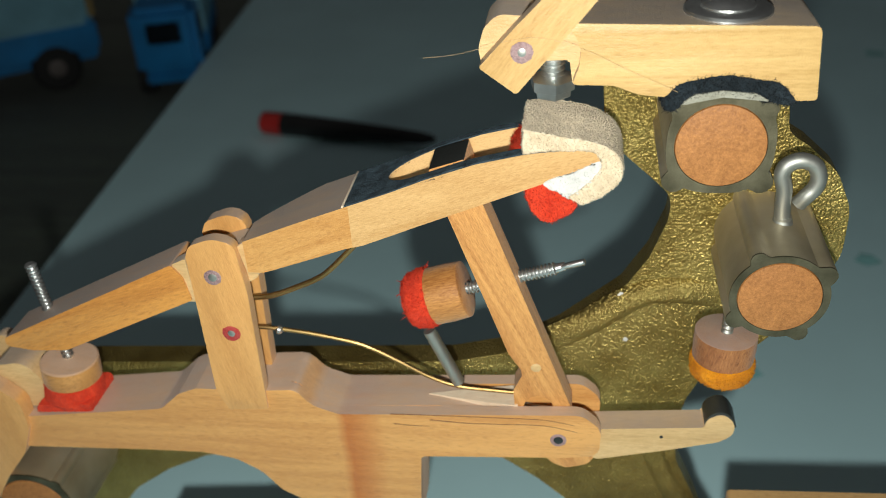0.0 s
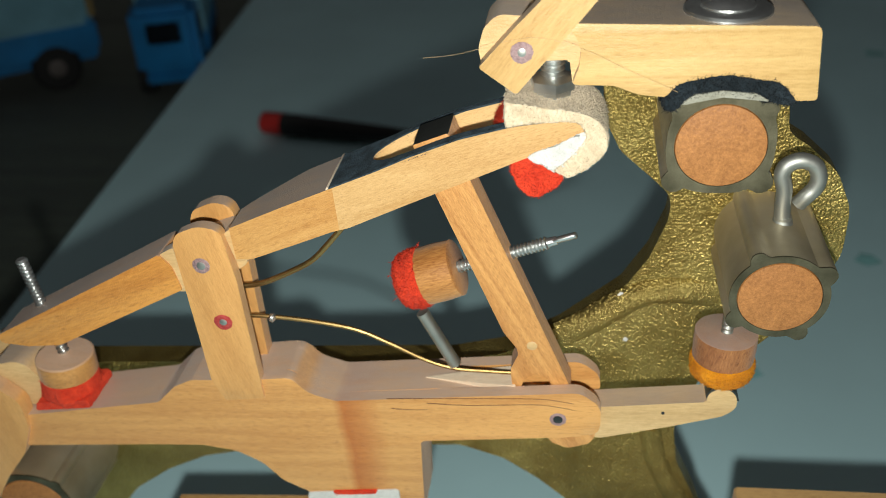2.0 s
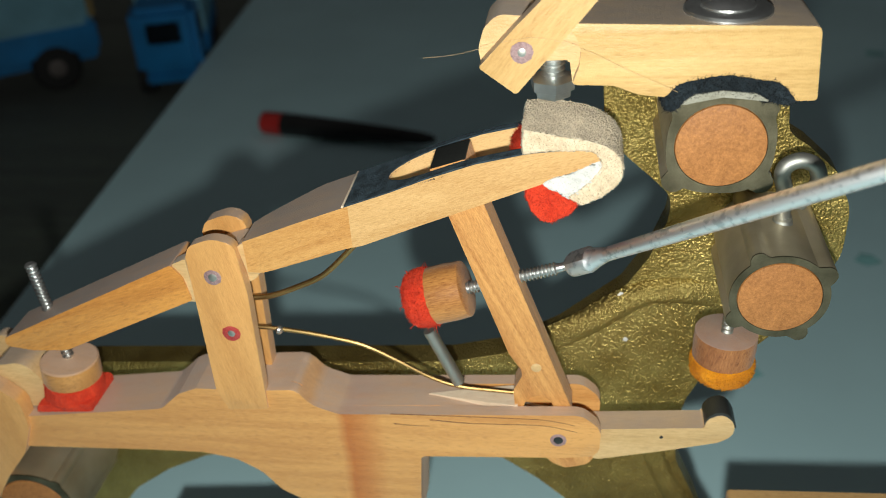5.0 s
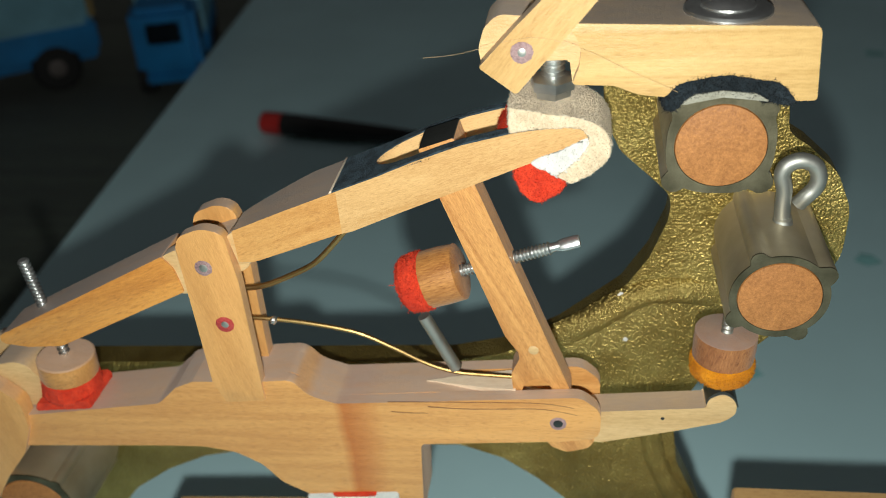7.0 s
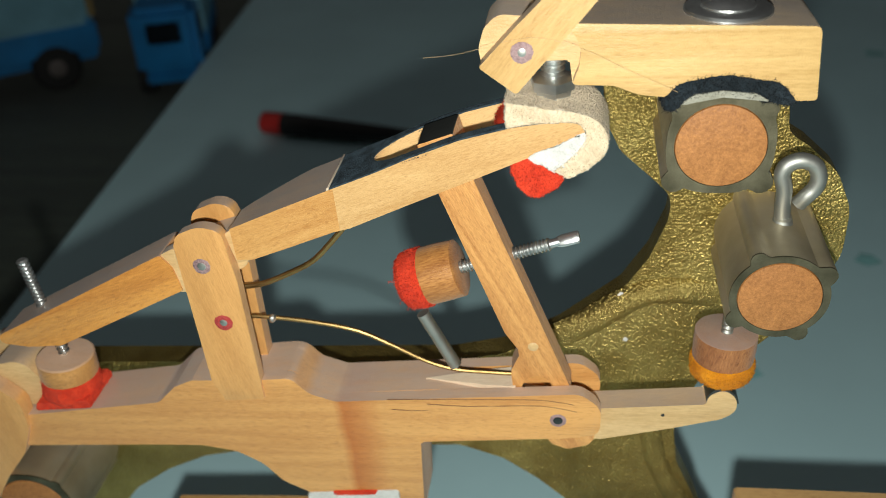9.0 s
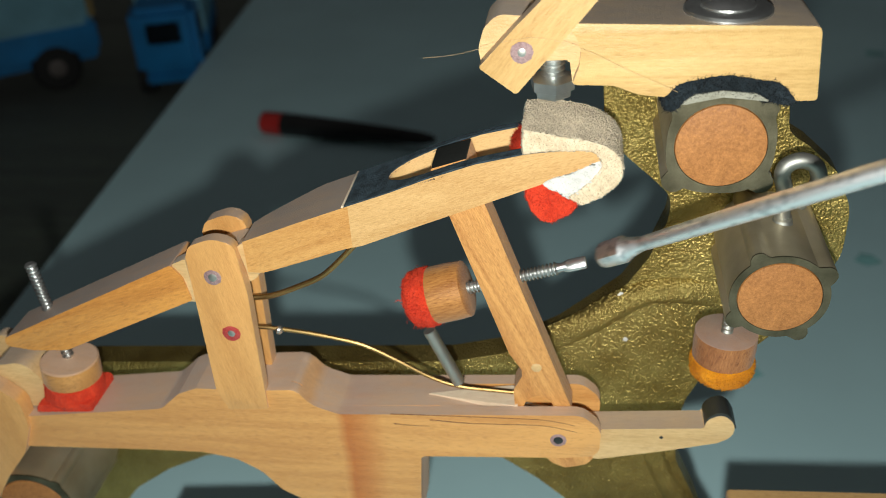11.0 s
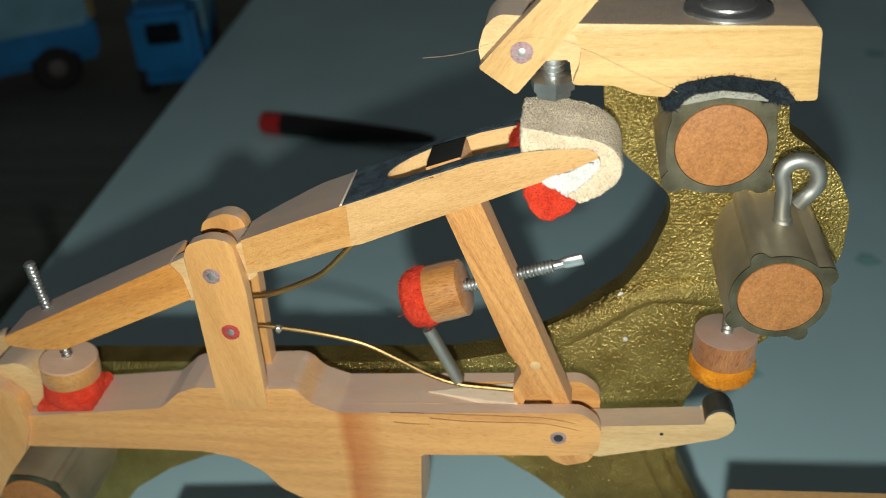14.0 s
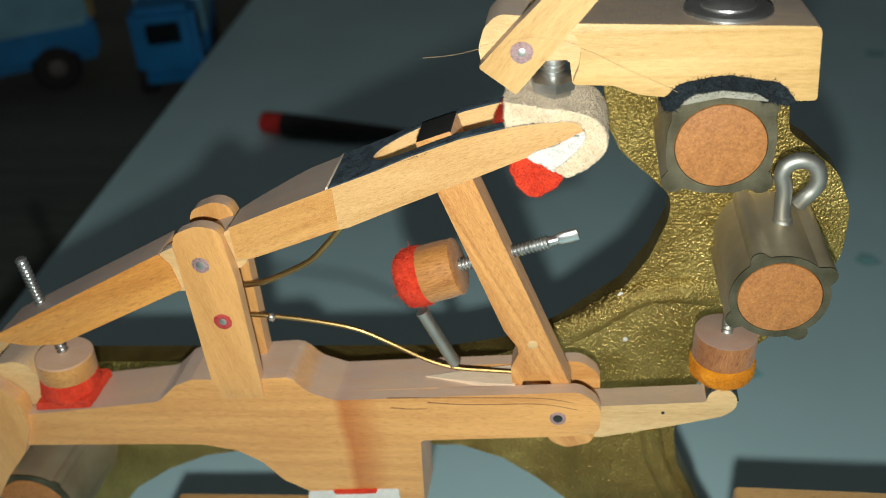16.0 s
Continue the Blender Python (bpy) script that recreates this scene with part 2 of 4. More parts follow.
def fillet(points, r=0.5, seg=5):
    """A closed profile with its corners rounded; a third number gives a corner its own radius."""
    out, n = [], len(points)
    for i, p in enumerate(points):
        a, b, c = (Vector(points[j % n][:2]) for j in (i - 1, i, i + 1))
        k = p[2] if len(p) > 2 else r
        u, v = (a - b), (c - b)
        lu, lv = u.length, v.length
        u, v = u / lu, v / lv
        cosine = max(-0.9999, min(0.9999, u.dot(v)))
        half = math.acos(cosine) / 2
        cut = min(k / math.tan(half) if k else 0, lu * 0.48, lv * 0.48)
        if cut < 1e-4 or half > 1.52:
            out.append(tuple(b))
            continue
        s, e = b + u * cut, b + v * cut
        for j in range(seg + 1):
            f = j / seg
            out.append(tuple(s * (1 - f) ** 2 + b * 2 * f * (1 - f) + e * f * f))
    return out


def smooth_line(points, per=6, closed=False):
    """A Catmull-Rom curve through the points."""
    pts = [Vector(p) for p in points]
    n, out = len(pts), []
    for i in range(n if closed else n - 1):
        at = (lambda k: pts[k % n]) if closed else (lambda k: pts[max(0, min(n - 1, k))])
        p0, p1, p2, p3 = at(i - 1), at(i), at(i + 1), at(i + 2)
        for j in range(per):
            f = j / per
            out.append(0.5 * (2 * p1 + (p2 - p0) * f + (2 * p0 - 5 * p1 + 4 * p2 - p3) * f * f + (3 * p1 - p0 - 3 * p2 + p3) * f ** 3))
    if not closed:
        out.append(pts[-1])
    return out


def prism(bm, profile, y0, y1, edge=0.15, mat=0):
    """A profile pushed back from y0 to y1 (mm), its front and back edges bevelled."""
    front = [bm.verts.new((x / 1000, y0 / 1000, z / 1000)) for x, z in profile]
    back = [bm.verts.new((x / 1000, y1 / 1000, z / 1000)) for x, z in profile]
    faces = [bm.faces.new(front), bm.faces.new(back[::-1])]
    n = len(profile)
    for i in range(n):
        faces.append(bm.faces.new((front[i], back[i], back[(i + 1) % n], front[(i + 1) % n])))
    for f in faces:
        f.material_index = mat
    if edge:
        rims = [e for f in faces[:2] for e in f.edges]
        got = bmesh.ops.bevel(bm, geom=rims, offset=edge / 1000, segments=2, affect="EDGES", profile=0.6, clamp_overlap=True)
        for f in got["faces"]:
            f.material_index = mat
    bmesh.ops.recalc_face_normals(bm, faces=bm.faces)
    bm.normal_update()
    return bm


def rough(bm, amp, size=0.42, cell=0.26):
    """Breaks a felt's or leather's faces into small ones (cell mm) and lifts them unevenly."""
    bmesh.ops.triangulate(bm, faces=bm.faces[:])
    for _ in range(6):
        long = [e for e in bm.edges if e.calc_length() > cell / 1000 * 1.6]
        if not long:
            break
        bmesh.ops.subdivide_edges(bm, edges=long, cuts=1)
        bmesh.ops.triangulate(bm, faces=[f for f in bm.faces if len(f.verts) > 3])
    bm.normal_update()
    for v, d in [(v, v.normal.copy()) for v in bm.verts]:
        p = v.co * 1000 / size
        v.co += d * (noise.noise(p) * 0.6 + noise.noise(p * 2.3) * 0.4) * amp / 1000
    bm.normal_update()
    return bm


def slab(profile, y0, y1, edge=0.15):
    return prism(bmesh.new(), profile, y0, y1, edge)


def frame_of(axis):
    z = axis.normalized()
    x = z.cross(Vector((0, 1, 0)) if abs(z.y) < 0.9 else Vector((1, 0, 0))).normalized()
    return x, z.cross(x), z


def lathe(bm, p0, p1, profile, seg=24, mat=0, wobble=0.0, sides=None, phase=0.0):
    """Turns (along 0..1, radius mm) pairs about the axis p0-p1 (mm)."""
    p0, p1 = Vector(p0) / 1000, Vector(p1) / 1000
    x, y, _ = frame_of(p1 - p0)
    seg = sides or seg
    rings = []
    for f, r in profile:
        c = p0.lerp(p1, f)
        ring = []
        for k in range(seg):
            a = 2 * math.pi * k / seg + phase
            rr = r / 1000 * (1 + wobble * noise.noise((math.cos(a) * 2.1, math.sin(a) * 2.1, f * 3 + r)))
            ring.append(bm.verts.new(c + (x * math.cos(a) + y * math.sin(a)) * rr))
        rings.append(ring)
    for a, b in zip(rings, rings[1:]):
        for k in range(seg):
            bm.faces.new((a[k], a[(k + 1) % seg], b[(k + 1) % seg], b[k])).material_index = mat
    bm.faces.new(rings[0][::-1]).material_index = mat
    bm.faces.new(rings[-1]).material_index = mat
    bmesh.ops.recalc_face_normals(bm, faces=bm.faces)
    return bm


def turned(p0, p1, profile, seg=24, wobble=0.0):
    return lathe(bmesh.new(), p0, p1, profile, seg, 0, wobble)


def threaded(p0, p1, r, pitch, seg=16):
    """A screw's shank with ridges every pitch mm."""
    n = max(2, int((Vector(p1) - Vector(p0)).length / pitch))
    prof = []
    for i in range(n):
        prof += [((i + 0.02) / n, r * 0.7), ((i + 0.42) / n, r), ((i + 0.6) / n, r)]
    prof.append((1.0, r * 0.8))
    return turned(p0, p1, prof, seg)


def rod(points, r, seg=10, taper=1.0):
    """A bent wire through points (mm)."""
    bm = bmesh.new()
    path = [Vector(p) / 1000 for p in points]
    rings, x = [], None
    for i, p in enumerate(path):
        d = (path[min(i + 1, len(path) - 1)] - path[max(i - 1, 0)]).normalized()
        if x is None:
            x = d.cross(Vector((0, 1, 0.01))).normalized()
        x = (x - d * x.dot(d)).normalized()
        y = d.cross(x)
        rr = r / 1000 * (1 + (taper - 1) * i / (len(path) - 1))
        rings.append([bm.verts.new(p + (x * math.cos(a) + y * math.sin(a)) * rr) for a in (2 * math.pi * k / seg for k in range(seg))])
    for a, b in zip(rings, rings[1:]):
        for k in range(seg):
            bm.faces.new((a[k], a[(k + 1) % seg], b[(k + 1) % seg], b[k]))
    bm.faces.new(rings[0][::-1])
    bm.faces.new(rings[-1])
    return bm


def fuzz(bm, count, length, seed=1, keep=None):
    """Loose fibres standing off a felt's surface, as thin three-sided hairs."""
    rnd = random.Random(seed)
    bm.faces.ensure_lookup_table()
    faces = [f for f in bm.faces if keep is None or keep(f)]
    weights = [f.calc_area() for f in faces]
    made = []
    for f in rnd.choices(faces, weights, k=count):
        vs = [v.co for v in f.verts]
        w = [rnd.random() ** 2 + 0.02 for _ in vs]
        base = sum((v * k for v, k in zip(vs, w)), Vector()) / sum(w)
        made.append((base, f.normal.copy(), f.material_index))
    for base, nrm, mat in made:
        side = Vector((rnd.uniform(-1, 1), rnd.uniform(-1, 1), rnd.uniform(-1, 1)))
        d = (nrm + side * 0.9).normalized()
        l = length / 1000 * rnd.uniform(0.4, 1.3)
        q = d.cross(side).normalized() * 0.000036
        bend = base + d * l * 0.6
        tip = bend + (d + Vector((rnd.uniform(-1, 1), rnd.uniform(-1, 1), rnd.uniform(-1, 1))) * 0.8) * l * 0.4
        s = d.cross(q).normalized() * 0.000036
        a = [bm.verts.new(base - d * 0.0001 + o) for o in (q, -q, s)]
        b = [bm.verts.new(bend + o) for o in (q * 0.8, -q * 0.8, s * 0.8)]
        c = bm.verts.new(tip)
        for i in range(3):
            j = (i + 1) % 3
            bm.faces.new((a[i], a[j], b[j], b[i])).material_index = mat
            bm.faces.new((b[i], b[j], c)).material_index = mat
    return bm


def pin(parent, x, y, z, r_bush, r_pin, bush, metal_of=None):
    """A steel centre pin in its cloth bushing, let into the wood's face."""
    b = part("bushing", turned((x, y + 1.5, z), (x, y - 0.06, z), [(0, r_bush), (0.97, r_bush), (1, r_bush * 0.93)], 20, 0.12), bush, parent)
    part("centre_pin", turned((x, y + 1.5, z), (x, y - 0.14, z), [(0, r_pin), (0.96, r_pin), (1, r_pin * 0.7)], 16), metal_of or DULL_STEEL, b)


# ---- the room: table, desk, walls ----
def box(x0, x1, y0, y1, z0, z1, edge=1.0):
    bm = bmesh.new()
    bmesh.ops.create_cube(bm, size=1)
    bmesh.ops.scale(bm, verts=bm.verts, vec=((x1 - x0) / 1000, (y1 - y0) / 1000, (z1 - z0) / 1000))
    bmesh.ops.translate(bm, verts=bm.verts, vec=((x0 + x1) / 2000, (y0 + y1) / 2000, (z0 + z1) / 2000))
    if edge:
        bmesh.ops.bevel(bm, geom=bm.edges[:], offset=edge / 1000, segments=2, affect="EDGES")
    return bm


def room():
    # the pale board's left edge runs away to the back, a little to the left
    top = bmesh.new()
    outline = [(-124.2, -560.0), (-261.2, 1370.0), (1200, 1500), (1200, -500), (1200.0, -560.0)]
    low = [top.verts.new((x / 1000, y / 1000, -0.018)) for x, y in outline]
    high = [top.verts.new((x / 1000, y / 1000, 0)) for x, y in outline]
    top.faces.new(high)
    top.faces.new(low[::-1])
    for i in range(len(outline)):
        j = (i + 1) % len(outline)
        top.faces.new((low[i], low[j], high[j], high[i]))
    bmesh.ops.bevel(top, geom=top.edges[:], offset=0.002, segments=2, affect="EDGES")
    board = tagged(part("table_top", top, PAPER), "pale grey-white table board lying on a dark desk", "table", kind="structure")
    for (x, y), r in zip([[67.7, 111.4], [113.8, 172.8], [163.9, 365.7]], (3.2, 4.0, 5.0)):
        part("stain", turned((x, y, -1.0), (x, y, 0.06), [(0, r), (0.9, r), (1, r * 0.8)], 24, 0.5), TEAL, board, "faint teal stain")
    tagged(part("desk", box(-2400, 2400, -1500, 2600, -60, -18, 0), DARKTOP), "dark worn wooden desk under the white board", "desk", kind="structure")
    for name, x0, x1, y0, y1 in (("wall_north", -2400, 2400, 2600, 2700), ("wall_south", -2400, 2400, -1600, -1500), ("wall_west", -2500, -2400, -1600, 2700), ("wall_east", 2400, 2500, -1600, 2700)):
        tagged(part(name, box(x0, x1, y0, y1, -60, 1900, 0), WALLPAINT), "plain painted wall in the dark room", "wall", kind="structure")


# ---- the bronze-painted casting that holds the rails ----
RIDGE = [(14.5, 82.3), (19.9, 85.8), (22.8, 88.1), (25.2, 89.9), (27.1, 91.1), (28.9, 91.8), (33.4, 92.1), (38.6, 91.6)]


def action_bracket():
    at = Vector((0.03, 0.02, 0))
    t = thing("action_bracket", at, "gold-bronze painted cast iron action bracket with rough texture", "bracket")
    outer = [(20.3, 125.8), (21.5, 135.0), (38.0, 137.7), (42.7, 132.6), (44.3, 125.7), (45.0, 118.9, 3), (47.9, 117.0, 2), (52.3, 113.0, 6), (54.8, 107.3, 8), (54.9, 99.9, 8), (52.1, 92.9, 6), (47.4, 85.4), (42.2, 79.6), (37.4, 76.1), (35.5, 71.6), (34.0, 64.7), (34.9, 57.6), (38.7, 48.7), (45.0, 30.2), (25.1, 28.0), (21.5, 39.0), (16.3, 46.8), (11.3, 51.6), (5.3, 56.0), (-2.0, 58.6), (-32.7, 56.7), (-50.3, 52.4), (-58.4, 48.3), (-66.2, 42.6), (-71.2, 36.3), (-79.4, 16.6), (-99.6, 14.4), (-94.2, 29.2), (-83.6, 56.7), (-76.6, 68.2), (-70.6, 73.8), (-21.9, 76.2), (-2.6, 77.3), (5.8, 79.4), (14.5, 84.1), (24.2, 92.4), (28.0, 98.7), (30.2, 105.0), (30.5, 108.9), (27.2, 112.1), (23.0, 116.0), (20.6, 120.9)]
    bm = slab(fillet(outer, 4.0, 6), 17, 21.5, 0.6)
    part("casting", bm, BRASS, t)
    # a soft ridge across the web: a long slope above it, a short one below
    crest = smooth_line(RIDGE, 6)
    bm, rows = bmesh.new(), []
    for i, p in enumerate(crest):
        d = crest[min(i + 1, len(crest) - 1)] - crest[max(i - 1, 0)]
        n = Vector((-d.y, d.x)).normalized()
        h = 1.3 * min(1.0, i / 8, (len(crest) - 1 - i) / 6)
        row = []
        for across, f in ((3.2, -0.1), (1.6, 0.55), (0.5, 0.95), (0.0, 1.0), (-0.5, 0.85), (-1.2, 0.3), (-1.8, -0.1)):
            q = p + n * across
            row.append(bm.verts.new((q.x / 1000, (17.0 - h * f) / 1000, q.y / 1000)))
        rows.append(row)
    for u, v in zip(rows, rows[1:]):
        for k in range(6):
            bm.faces.new((u[k], u[k + 1], v[k + 1], v[k]))
    for u in rows:  # closed behind, inside the plate
        u.append(bm.verts.new((u[3].co.x, 0.0185, u[3].co.z)))
    for u, v in zip(rows, rows[1:]):
        bm.faces.new((u[6], u[7], v[7], v[6]))
        bm.faces.new((u[7], u[0], v[0], v[7]))
    part("ridge", bm, BRASS, t, soft=True)
    # the rib of the foot
    foot = smooth_line([(30.2, 18.9, 64.6), (31.6, 18.9, 57.5), (35.1, 18.9, 49.5), (40.3, 18.9, 39.8)], 8)
    part("foot_rib", rod(foot, 2.6, 14, 1.1), BRASS, t)
    for (x, y, z), r in zip([(24.3, 16.75, 91.7), (25.2, 16.95, 83.2)], (0.7, 0.4)):
        part("paint_fleck", turned((x, y + 0.9, z), (x, y - 0.12, z), [(0, r), (0.9, r), (1, r * 0.6)], 14, 0.3), WHITE, t, "pale fleck of paint")
    foot_z = min(p[1] for p in outer)
    for x in (-86.9, 34.3):
        part("foot", box(x - 12, x + 12, 14, 25, 0, foot_z + 0.5, 0.8), BRASS, t)


def rail(name, cx, cz, r_wood, r_tube, beads, y_back, label, squarish):
    """A thin metal tube with beads along its outside, filled with a wooden dowel."""
    t = thing(name, (cx / 1000, 0, cz / 1000), label, "rail")
    n, outline = 96, []
    for k in range(n):
        a = 2 * math.pi * k / n
        r = r_tube / (abs(math.cos(a)) ** squarish + abs(math.sin(a)) ** squarish) ** (1 / squarish)
        for ab, rb in beads:
            d = math.atan2(math.sin(a - radians(ab)), math.cos(a - radians(ab)))
            far = r_tube * (1.1 if squarish > 2.5 else 1.0)
            off = abs(math.sin(d)) * far
            if abs(d) < 1 and off < rb:
                r = max(r, far * math.cos(d) + math.sqrt(rb * rb - off * off))
        outline.append((cx + r * math.cos(a), cz + r * math.sin(a)))
    bm = bmesh.new()
    rings = []
    inner = [(cx + r_wood * 1.01 * math.cos(2 * math.pi * k / n), cz + r_wood * 1.01 * math.sin(2 * math.pi * k / n)) for k in range(n)]
    for prof, y in ((inner, 3.0), (inner, 0.25), (inner, 0.0), (outline, 0.0), (outline, 0.25), (outline, y_back)):
        rings.append([bm.verts.new((x / 1000, y / 1000, z / 1000)) for x, z in prof])
    for i, (a, b) in enumerate(zip(rings, rings[1:])):
        for k in range(n):
            f = bm.faces.new((a[k], a[(k + 1) % n], b[(k + 1) % n], b[k]))
            f.material_index = 1 if i in (1, 2, 3) else 0
    part("tube", bm, [TUBE, TUBE_EDGE], t)
    part("dowel", turned((cx, y_back - 0.5, cz), (cx, -0.15, cz), [(0, r_wood), (0.985, r_wood), (0.997, r_wood * 0.985), (1, r_wood * 0.95)], 64, 0.01), DOWEL, t, "reddish wooden dowel, sawn end")
    return t


def rails():
    (ux, uz), (lx, lz), (wx, wz) = [(33.55, 125.05), (42.95, 103.8), (-74.5, 55.5)]
    rail("hammer_rail", ux, uz, 5.25, 5.25 + 0.95, [(42, 1.0), (138, 1.0), (223, 1.5), (317, 1.5)], 17.4, "dull brass tube rail filled with a reddish wood dowel", 2.75)
    rail("let_off_rail", lx, lz, 5.22, 5.22 + 1.0, [(119, 1.15), (33, 1.4), (299, 1.2), (216, 1.3)], 17.4, "dull brass tube rail with beaded outside and wood dowel", 2.0)
    rail("wippen_rail", wx, wz, 6.0, 7.2, [(45, 1.0), (135, 1.2), (225, 1.0), (315, 1.0)], 17.4, "blurred brass tube rail with dark wood filling", 2.4)


def let_off():
    """The eye screw on the lower rail, and the felted button hanging under it."""
    (bx, by, bz), = [(44.0, 9, 110.2)]
    t = thing("eye_screw", (bx / 1000, by / 1000, bz / 1000), "dull steel eye screw standing in the lower rail", "screw")
    loop = smooth_line([(44.0, 9, 109.2), (43.7, 9, 112.4), (43.6, 9, 114.7), (43.05, 9, 116.8), (43.6, 9, 118.2), (45.2, 9, 118.8), (46.9, 9, 118.1), (47.6, 9, 116.4), (47.3, 9, 114.8), (46.4, 9, 113.6), (45.7, 9.3, 112.4)], 7)
    part("eye", rod(loop, 1.05, 14), DULL_STEEL, t)
    part("collar", turned((bx, by, bz - 1.0), (bx, by, bz + 0.5), [(0, 1.35), (0.5, 1.35), (0.7, 1.1), (1, 1.15)], 18), DULL_STEEL, t)
    (sx, sy, sz), (tx, ty, tz), (mx, my, mz), (ex, ey, ez) = [(38.3, 5, 97.0), (38.0, 5, 94.5), (37.9, 5, 90.3), (37.9, 5, 86.6)]
    b = thing("let_off_button", (tx / 1000, ty / 1000, tz / 1000), "reddish wooden let-off button with orange felt pad", "button")
    part("screw", threaded((sx, sy, sz + 3), (tx, ty, tz - 1), 0.85, 0.7), DULL_STEEL, b)
    part("button", turned((tx, ty, tz), (mx, my, mz), [(0, 4.05), (0.03, 4.25), (0.5, 4.3), (1, 4.2)], 40, 0.01), MAHOGANY, b)
    felt = turned((mx, my, mz), (ex, ey, ez), [(0, 4.2), (0.3, 4.4), (0.7, 4.2), (0.92, 3.5), (1, 2.3)], 40, 0.05)
    part("felt", fuzz(rough(felt, 0.2), 6000, 0.3, seed=3), ORANGE, b, "fuzzy orange felt pad", soft=True)


# ---- the hammer flange on the upper rail ----
def hammer_flange():
    ox, oz = [(30.3, 136.0)][0]
    t = thing("hammer_flange", (ox / 1000, 0.0, oz / 1000), "golden maple hammer flange screwed onto the upper rail", "flange")
    arm = fillet([(14.4, 139.9), (17.2, 139.9, 0.3), (42.7, 139.3, 0.8), (43.4, 130.8, 0.3), (41.1, 130.7, 0.3), (39.4, 132.7, 3), (33.0, 133.6, 5), (28.4, 132.7, 4), (26.7, 131.2, 0.3), (23.8, 131.5, 1.5), (20.9, 132.6, 1.5), (16.2, 132.7, 0.4), (17.0, 134.8, 2), (17.2, 136.8, 2), (16.5, 138.7, 2)], 0.4)
    bm = slab(arm, 0, 10.5, 0.3)
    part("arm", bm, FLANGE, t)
    lobe = fillet([(19.1, 139.6), (7.7, 140.6), (6.1, 139.0), (5.4, 136.6), (5.7, 134.6), (8.8, 132.1), (10.8, 132.7), (12.0, 135.0, 0.3), (15.9, 135.1, 0.3), (16.3, 132.1, 0.3), (19.3, 132.1)], 2.5, 8)
    part("lobe", slab(lobe, 1.6, 9, 0.2), PALE, t, "pale rounded end of the flange")
    felt = fillet([(26.4, 130.4), (28.0, 132.8, 3), (33.0, 133.9, 6), (39.6, 132.9, 3), (41.2, 130.6), (40.5, 130.2), (37.6, 130.8, 3), (33.2, 131.7, 6), (29.2, 130.9, 3), (27.5, 129.1)], 0.6)
    part("felt", fuzz(rough(slab(felt, -0.1, 10.2, 0.3), 0.2), 12000, 0.55, seed=4, keep=lambda f: f.normal.y < 0.3), BLUEFELT, t, "fuzzy dark blue felt strip on the rail", soft=True)
    glue = fillet([(28.3, 130.2), (30.0, 131.6), (33.1, 132.1), (36.8, 131.7), (38.6, 130.7), (36.3, 131.0), (33.2, 131.3), (30.3, 130.7)], 0.5)
    part("glue_line", slab(glue, -0.35, 6, 0.1), fibrous("old_glue", (0.28, 0.27, 0.2), (0.5, 0.48, 0.4)), t, "ragged pale line of old glue")
    # the screw on top, with its broad washer
    cx, cz = [(33.5, 139.6)][0]
    part("washer", turned((cx, 5.4, cz - 0.8), (cx, 5.4, cz + 0.5), [(0, 5.0), (0.7, 5.0), (0.9, 4.8), (1, 4.3)], 48), STEEL, t)
    part("screw_head", turned((cx, 5.4, cz), (cx, 5.4, cz + 1.3), [(0, 3.1), (0.55, 3.0), (0.8, 2.4), (1, 1.2)], 36), STEEL, t, "domed steel screw head")


def hammer_shank():
    (px, pz), = [(10.6, 137.0)]
    t = thing("hammer_shank", (px / 1000, 0, pz / 1000), "pale wooden hammer shank fork tilted up on its pin", "hammer shank")
    prof = fillet([(5.6, 135.2, 0.3), (9.9, 131.9, 0.3), (16.1, 139.4), (21.8, 146.4), (26.6, 151.4), (22.0, 153.7), (17.0, 149.1), (12.9, 143.0), (9.5, 139.5)], 0.3)
    part("fork_cheek", slab(prof, -1.0, 1.5, 0.2), SHANK, t)
    part("fork_cheek", slab(prof, 9.2, 11.4, 0.2), SHANK, t)
    pin(t, px, -1.0, pz, 1.3, 0.5, BUSH_PALE)


def drop_screw():
    (x, y, z), (x1, y1, z1), (x2, y2, z2) = [(13.9, 4.5, 134.5), (13.8, 4.5, 131.4), (13.7, 4.5, 129.7)]
    t = thing("drop_screw", (x / 1000, y / 1000, z / 1000), "threaded steel drop screw with a hexagonal head under the flange", "screw")
    part("thread", threaded((x, y, z + 3), (x, y, z1), 1.5, 0.62, 24), STEEL, t)
    head = bmesh.new()
    lathe(head, (x, y, z1 + 1.0), (x, y, z2 - 0.1), [(0, 1.7), (0.2, 2.8), (0.62, 2.8), (0.7, 2.35), (0.93, 2.3), (1, 2.1)], sides=6, phase=0.35)
    part("hexagonal_head", head, STEEL, t)


# ---- the moving wippen with its repetition lever and jack ----
PIVOT, PIN_A, PIN_J = (-75.76, 77.12), (-32.34, 104.80), (15.24, 77.20)


